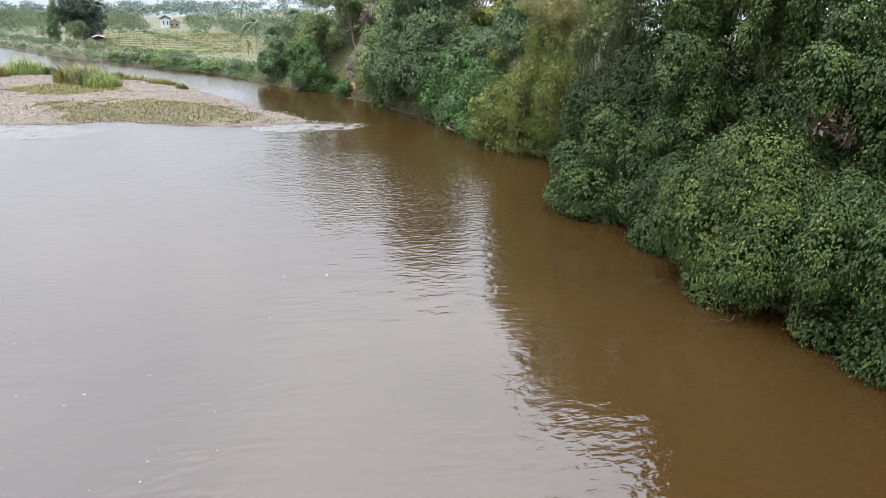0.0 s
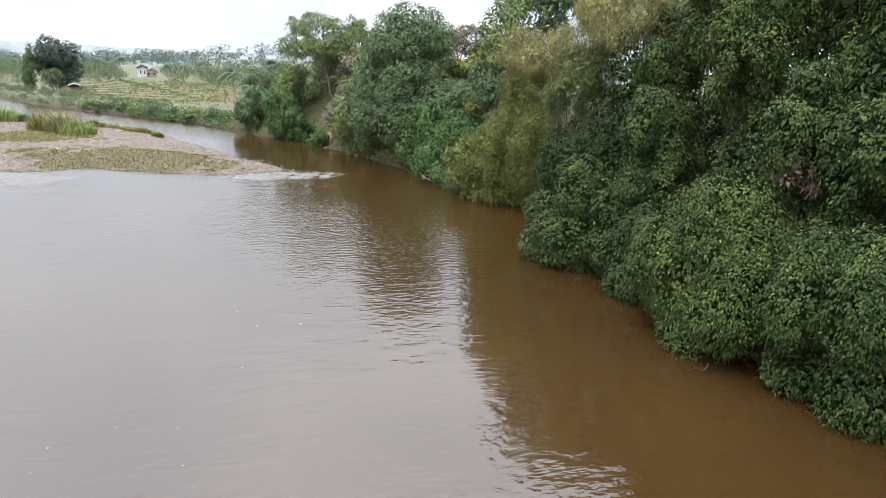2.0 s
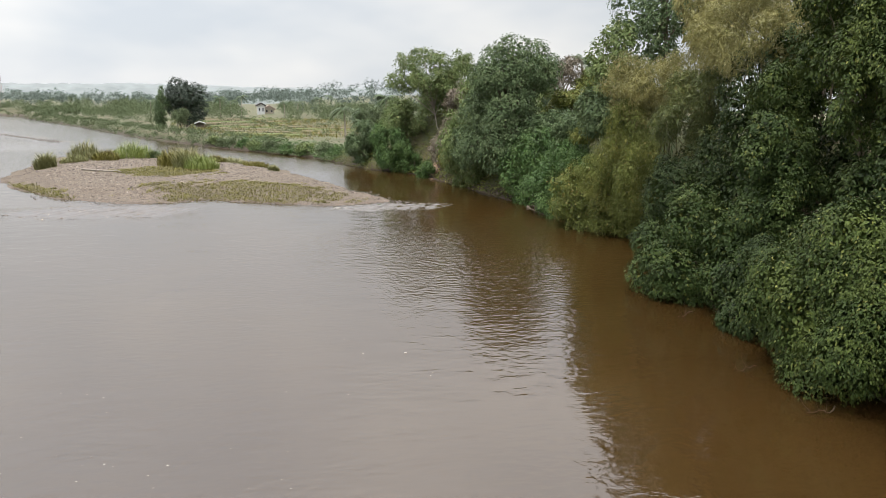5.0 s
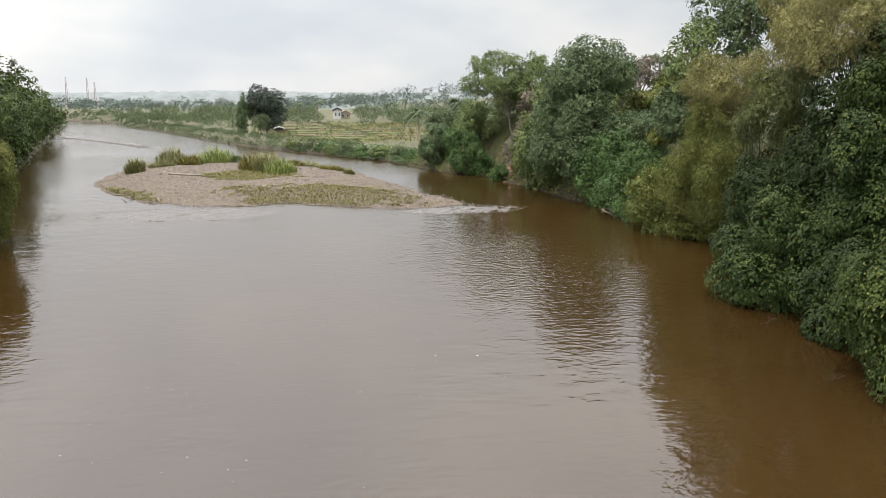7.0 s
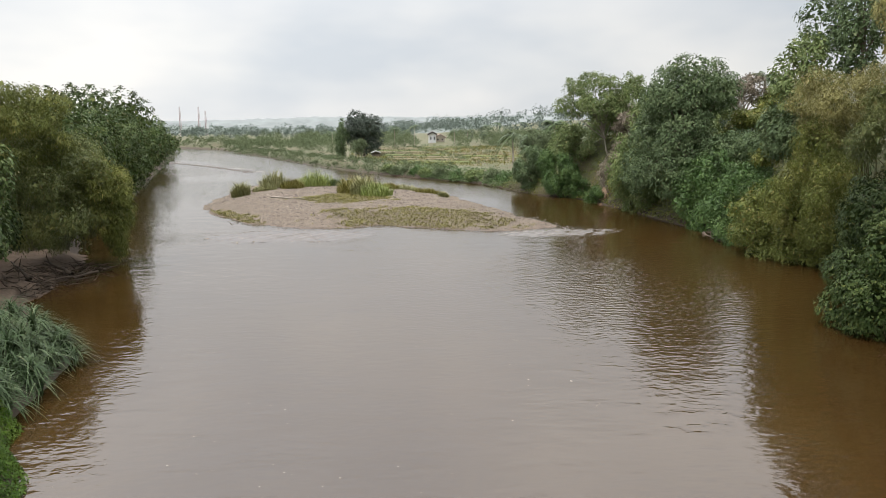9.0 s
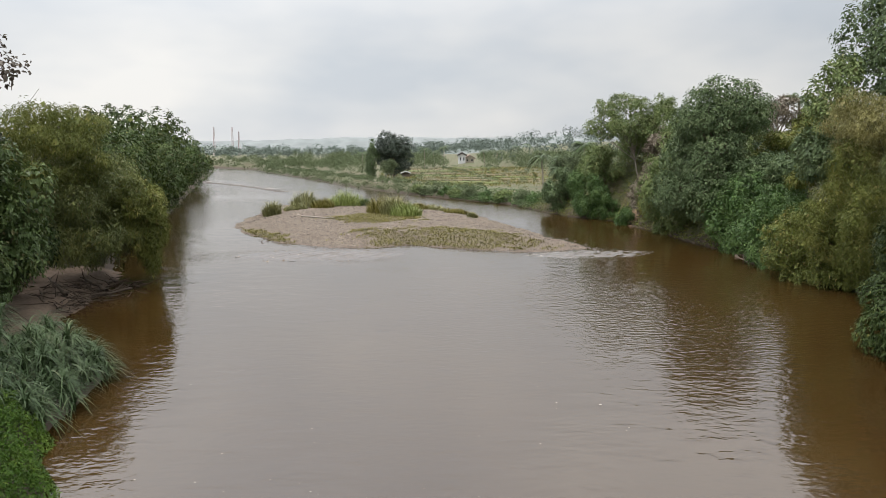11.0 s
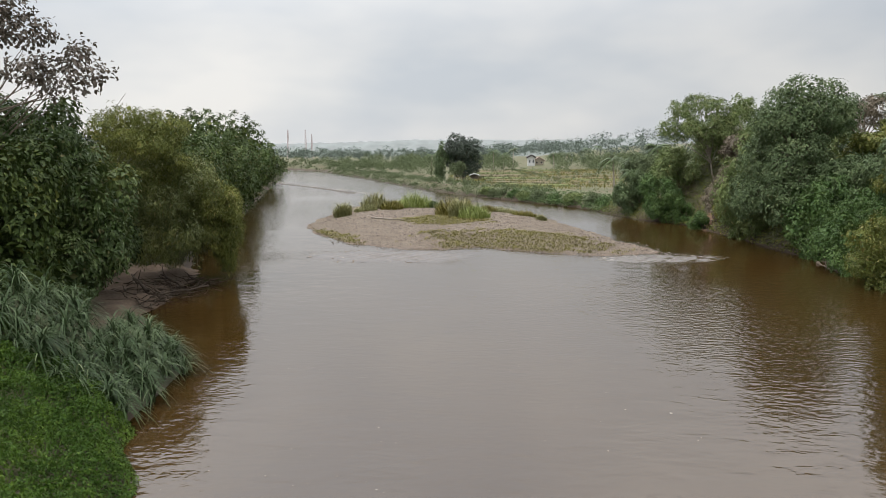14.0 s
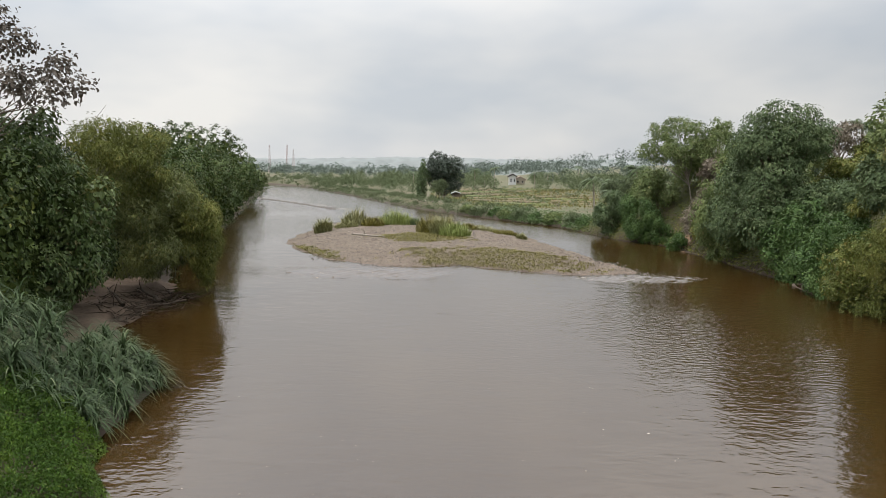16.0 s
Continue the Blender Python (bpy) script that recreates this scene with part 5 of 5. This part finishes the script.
# the hills' haze is mixed into their base colour; glow adds emission
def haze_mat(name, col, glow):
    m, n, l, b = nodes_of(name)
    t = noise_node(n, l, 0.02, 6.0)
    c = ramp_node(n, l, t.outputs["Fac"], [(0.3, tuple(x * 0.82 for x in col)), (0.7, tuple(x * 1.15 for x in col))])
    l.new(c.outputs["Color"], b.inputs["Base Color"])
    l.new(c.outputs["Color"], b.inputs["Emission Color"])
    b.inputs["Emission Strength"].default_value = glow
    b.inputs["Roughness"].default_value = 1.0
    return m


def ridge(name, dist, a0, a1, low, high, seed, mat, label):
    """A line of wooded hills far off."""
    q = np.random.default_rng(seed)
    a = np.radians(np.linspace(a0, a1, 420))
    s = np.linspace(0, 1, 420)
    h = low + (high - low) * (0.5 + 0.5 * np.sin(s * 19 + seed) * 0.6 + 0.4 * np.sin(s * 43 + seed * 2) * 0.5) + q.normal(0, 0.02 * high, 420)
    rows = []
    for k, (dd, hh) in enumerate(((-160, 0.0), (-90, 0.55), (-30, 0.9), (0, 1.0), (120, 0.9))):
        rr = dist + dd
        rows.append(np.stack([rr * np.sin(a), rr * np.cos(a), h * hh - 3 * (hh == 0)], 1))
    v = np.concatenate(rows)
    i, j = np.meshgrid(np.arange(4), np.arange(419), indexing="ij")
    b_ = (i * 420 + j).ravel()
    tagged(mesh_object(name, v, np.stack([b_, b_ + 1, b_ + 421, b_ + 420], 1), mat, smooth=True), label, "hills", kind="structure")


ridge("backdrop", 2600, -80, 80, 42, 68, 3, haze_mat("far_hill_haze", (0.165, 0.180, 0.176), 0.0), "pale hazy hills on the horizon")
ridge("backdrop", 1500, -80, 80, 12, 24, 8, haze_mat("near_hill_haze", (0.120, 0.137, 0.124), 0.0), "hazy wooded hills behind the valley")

# ================= small things at the water =================
EARTH = rough_mat("red_earth", [(0.3, (0.11, 0.072, 0.045)), (0.7, (0.24, 0.165, 0.11))], 0.7, 8, 0.95, 0.6, 0.1)


def skin(x0, x1, y0, y1, step, keep, mat, name, label, category, lift=0.06):
    """A patch of bare soil lying on the ground."""
    xs, ys = np.arange(x0, x1, step), np.arange(y0, y1, step)
    X, Y = np.meshgrid(xs, ys, indexing="ij")
    k = keep(X, Y)
    Z = ground_z(X, Y) + np.where(k > 0, lift + 0.10 * lump(X, Y, 0.5, 2), -0.3)
    v = np.stack([X, Y, Z], -1).reshape(-1, 3)
    i, j = np.meshgrid(np.arange(len(xs) - 1), np.arange(len(ys) - 1), indexing="ij")
    a = (i * len(ys) + j).ravel()
    tagged(mesh_object(name, v, np.stack([a, a + len(ys), a + len(ys) + 1, a + 1], 1), mat, smooth=True), label, category, kind="structure")


skin(23, 36, 80, 94, 0.3, lambda x, y: np.minimum(1.7 - np.abs(y - 83.6 - 0.9 * (x - 26.5)), np.minimum(x - 26.9, 35 - x)) + 0.35 * lump(x, y, 0.9, 2), EARTH, "earth_slip", "bare reddish earth slip on the bank", "bare earth", 0.15)
skin(-27, -13, 33, 53, 0.25, lambda x, y: 0.2 - np.abs(shore(x, y)[0] - 2.0) / 14 + 0.02 * lump(x, y, 0.8, 2), MUD, "mud_bank", "wet brown mud shelf under the bamboo", "mud", 0.12)


ROOTWOOD = rough_mat("wet_rootwood", [(0.3, (0.016, 0.011, 0.008)), (0.7, (0.07, 0.053, 0.038))], 2.0, 8, 0.8, 0.4, 0.02)


def driftwood(a, b, rad, seed, label, mat=WOOD):
    q = np.random.default_rng(seed)
    t = thing("driftwood", a, label, "driftwood", "driftwood at the water")
    path = wander(a, b, 9, 0.07, q)
    part("log", tube(path, np.linspace(rad, rad * 0.45, 9), 8), mat, t, smooth=True)
    for k in (3, 5, 7):
        e = path[k] + q.normal(0, 0.35, 3) + [0, 0, 0.3]
        part("snag", tube(wander(path[k], e, 5, 0.03, q), np.linspace(rad * 0.4, rad * 0.1, 5), 5), mat, t, smooth=True)


driftwood((27.7, 57.5, 0.08), (27.2, 52.8, 0.05), 0.13, 301, "pale drift log lying along the waterline")
driftwood((-16.8, 43.5, 0.45), (-19.6, 46.8, 0.7), 0.12, 302, "dark fallen branch on the mud shelf", ROOTWOOD)
driftwood((-15.9, 45.0, 0.3), (-17.9, 41.0, 0.35), 0.08, 303, "broken branch half in the mud", ROOTWOOD)
driftwood((-18.2, 41.5, 0.6), (-20.5, 44.5, 1.1), 0.10, 304, "tangled dark roots and branches on mud", ROOTWOOD)
driftwood((-10.9, 87.5, 0.95), (-6.7, 84.0, 0.95), 0.11, 305, "bleached log stranded on the gravel bar", PALE_BARK)
driftwood((8.0, 160.5, 0.4), (11.0, 158.5, 1.2), 0.16, 309, "pale fallen trunk on the low bank")

# foam flecks drifting on the water, and the riffle below the bar
FOAM = rough_mat("foam", [(0.3, (0.18, 0.165, 0.14)), (0.7, (0.30, 0.28, 0.25))], 3.0, 4, 0.7, 0.1, 0.01)
q = np.random.default_rng(320)


def flecks(n, lo, hi, keep, size, stretch, q):
    p = patch_points(n, keep, lo, hi, q)
    m = len(p)
    ang = np.linspace(0, 2 * np.pi, 6, endpoint=False)
    rr = size * q.lognormal(0, 0.5, (m, 1)) * q.uniform(0.6, 1.3, (m, 6))
    v = np.stack([p[:, :1] + rr * np.cos(ang) * stretch, p[:, 1:] + rr * np.sin(ang), np.full((m, 6), 0.006)], -1)
    k = np.arange(m)[:, None] * 6
    f = np.concatenate([k + [0, 1, 2], k + [0, 2, 3], k + [0, 3, 4], k + [0, 4, 5]])
    return v.reshape(-1, 3), f


v, f = flecks(300, (-8, 8), (8, 30), lambda x, y: lump(x, y, 3.2, 1) > 0.1, 0.011, 1.3, q)
tagged(mesh_object("foam_flecks", v, f, FOAM), "small pale foam flecks drifting on the river", "foam", kind="stuff")
v, f = flecks(2600, (9, 54), (24, 68), lambda x, y: (np.hypot((x - 16.5) / 5.5, (y - 60.2 - 0.15 * (x - 16)) / 2.0) < 1) & (isle_in(x, y) < 0.2), 0.022, 6.0, q)
tagged(mesh_object("riffle_foam", v, f, FOAM), "broken pale ripples where shallow water leaves the gravel bar", "foam", kind="stuff")


def riffle(cx, cy, rx, ry, turn, seed, label, step=0.12):
    """Shallow water that breaks into short steep waves."""
    u, w = np.arange(-rx, rx, step), np.arange(-ry, ry, step * 0.58)
    U, W = np.meshgrid(u, w, indexing="ij")
    e = np.hypot(U / rx, W / ry) + 0.18 * lump(U, W, 0.9, seed)
    h = np.sin(W * 15 + 2.2 * lump(U, W, 0.8, seed) + 0.6 * U) * (0.5 + 0.5 * lump(U, W, 0.45, seed + 2))
    Z = 0.075 * h * np.clip(1 - e, 0, 1) ** 0.5 + 0.02 * smooth01((1 - e) * 4) - 0.05 * smooth01((e - 0.95) * 6) + 0.002
    X = cx + U * math.cos(turn) - W * math.sin(turn)
    Y = cy + U * math.sin(turn) + W * math.cos(turn)
    v = np.stack([X, Y, Z], -1).reshape(-1, 3)
    i, j = np.meshgrid(np.arange(len(u) - 1), np.arange(len(w) - 1), indexing="ij")
    a = (i * len(w) + j).ravel()
    tagged(mesh_object("riffle", v, np.stack([a, a + len(w), a + len(w) + 1, a + 1], 1), WATER, smooth=True), label, "river", kind="structure")


riffle(16.6, 60.0, 5.2, 2.2, 0.08, 1, "broken water running off the tip of the gravel bar")
riffle(-6.0, 60.8, 7.0, 3.4, -0.02, 3, "rippled shallow water in front of the gravel bar")
riffle(-46.0, 212.0, 21.0, 2.2, -1.07, 5, "shallow gravelly run in the far reach", 0.22)


# cut branches and dead stalks heaped on the far bank
def brush_pile(x, y, w, h, n, seed, label):
    q = np.random.default_rng(seed)
    z = float(ground_z(x, y))
    t = thing("brush_pile", (x, y, z), label, "brushwood", "brushwood on the far bank")
    for k in range(n):
        a = np.array([x + q.normal(0, w), y + q.normal(0, w), z - 0.1])
        d = q.normal(0, 1, 3) * [1, 1, 0.25] + [0, 0, 0.45]
        e = a + unit(d[None])[0] * q.uniform(0.8, 1.9) * h
        part("branch", tube(wander(a, e, 5, 0.06, q), np.linspace(0.06, 0.015, 5), 5), PALE_BARK if k % 3 else BARK, t)


brush_pile(-1.2, 172.0, 2.2, 1.5, 46, 601, "heap of dry pale branches on the bank")
brush_pile(3.6, 163.0, 1.6, 1.2, 26, 602, "dead stalks and branches beside the plots")
brush_pile(17.5, 160.0, 1.4, 1.5, 22, 603, "upright bare stakes among the plots")
brush_pile(24.0, 152.0, 1.2, 1.3, 18, 604, "brown dead stalks at the field's edge")


def root_tangle(x, y, w, n, seed, label):
    """Washed-up roots and twigs lying on the mud."""
    q = np.random.default_rng(seed)
    t = thing("root_tangle", on_ground(x, y), label, "driftwood", "flotsam on the mud shelf")
    for k in range(n):
        px, py = x + q.normal(0, w), y + q.normal(0, w)
        az, L = q.uniform(0, 6.28), q.uniform(0.4, 1.6)
        ex, ey = px + L * math.cos(az), py + L * math.sin(az)
        a, e = (px, py, max(float(ground_z(px, py)), 0) + 0.16), (ex, ey, max(float(ground_z(ex, ey)), 0) + 0.14 + abs(q.normal(0, 0.25)))
        part("root", tube(wander(a, e, 6, 0.07, q), np.linspace(q.uniform(0.02, 0.06), 0.008, 6), 5), ROOTWOOD, t)


for k, (x, y, w) in enumerate(((-17.0, 43.6, 0.9), (-18.6, 42.0, 0.9), (-16.6, 45.8, 0.8), (-19.0, 44.6, 1.0), (-17.6, 40.2, 0.8), (-17.6, 47.6, 0.8))):
    root_tangle(x, y, w, 26, 620 + k, "dark tangle of washed-up roots on mud")


# wet stones along the bar's front edge and on the shoal before it
WET_STONE = rough_mat("wet_stone", [(0.3, (0.022, 0.017, 0.013)), (0.7, (0.085, 0.066, 0.050))], 4.0, 4, 0.45, 0.3, 0.02)
q = np.random.default_rng(700)
v, f = pebbles(9000, (-17, 58), (19, 72), lambda x, y: (isle_in(x, y) > -0.9 - 0.5 * lump(x, y, 0.9, 4)) & (isle_in(x, y) < 0.25), 0.075, lambda x, y: np.maximum(isle_ground(x, y), -0.03), q)
tagged(mesh_object("edge_stones", v, f, WET_STONE), "dark wet stones along the gravel bar's edge", "stones", kind="stuff")
v, f = pebbles(3000, (-16, 56), (4, 66), lambda x, y: np.hypot((x + 6.5) / 6.5, (y - 61.0) / 3.6) + 0.35 * lump(x, y, 0.8, 2) < 0.95, 0.035, lambda x, y: np.full(len(x), 0.0), q)
tagged(mesh_object("shoal_stones", v, f, STONE), "brown stones just breaking the shallow water", "stones", kind="stuff")

# dark stones added as the shade of a ripple step across the far reach
STEP_X, STEP_Y = [160.0, 186.0, 211.0, 226.0], [-24.0, -38.0, -53.5, -60.0]
v, f = pebbles(26000, (-62, 158), (-20, 228), lambda x, y: np.abs(x - np.interp(y, STEP_X, STEP_Y) + 0.5 * lump(x, y, 2.0, 1)) < 1.0 + 0.6 * lump(x, y, 5.0, 3), 0.16, lambda x, y: np.full(len(x), 0.0), q)
tagged(mesh_object("ripple_shade_stones", v, f, WET_STONE), "dark wet stones added as the shade of a ripple step", "stones", kind="stuff")
v, f = flecks(1500, (-64, 158), (-18, 230), lambda x, y: np.abs(x - np.interp(y, STEP_X, STEP_Y) - 2.6) < 1.2 + 0.8 * lump(x, y, 4.0, 2), 0.16, 3.0, q)
tagged(mesh_object("ripple_step_foam", v, f, FOAM), "pale broken water above the ripple step", "foam", kind="stuff")

# dead twigs caught at the foot of the creepers
for k, (x, y, dx, dy) in enumerate(((17.4, 15.2, -0.7, 0.3), (17.6, 18.6, -0.6, 0.4), (19.8, 24.8, -0.5, 0.3))):
    driftwood((x, y, 0.25), (x + dx, y + dy, 0.01), 0.022, 640 + k, "brown dead twig trailing in the water", ROOTWOOD)
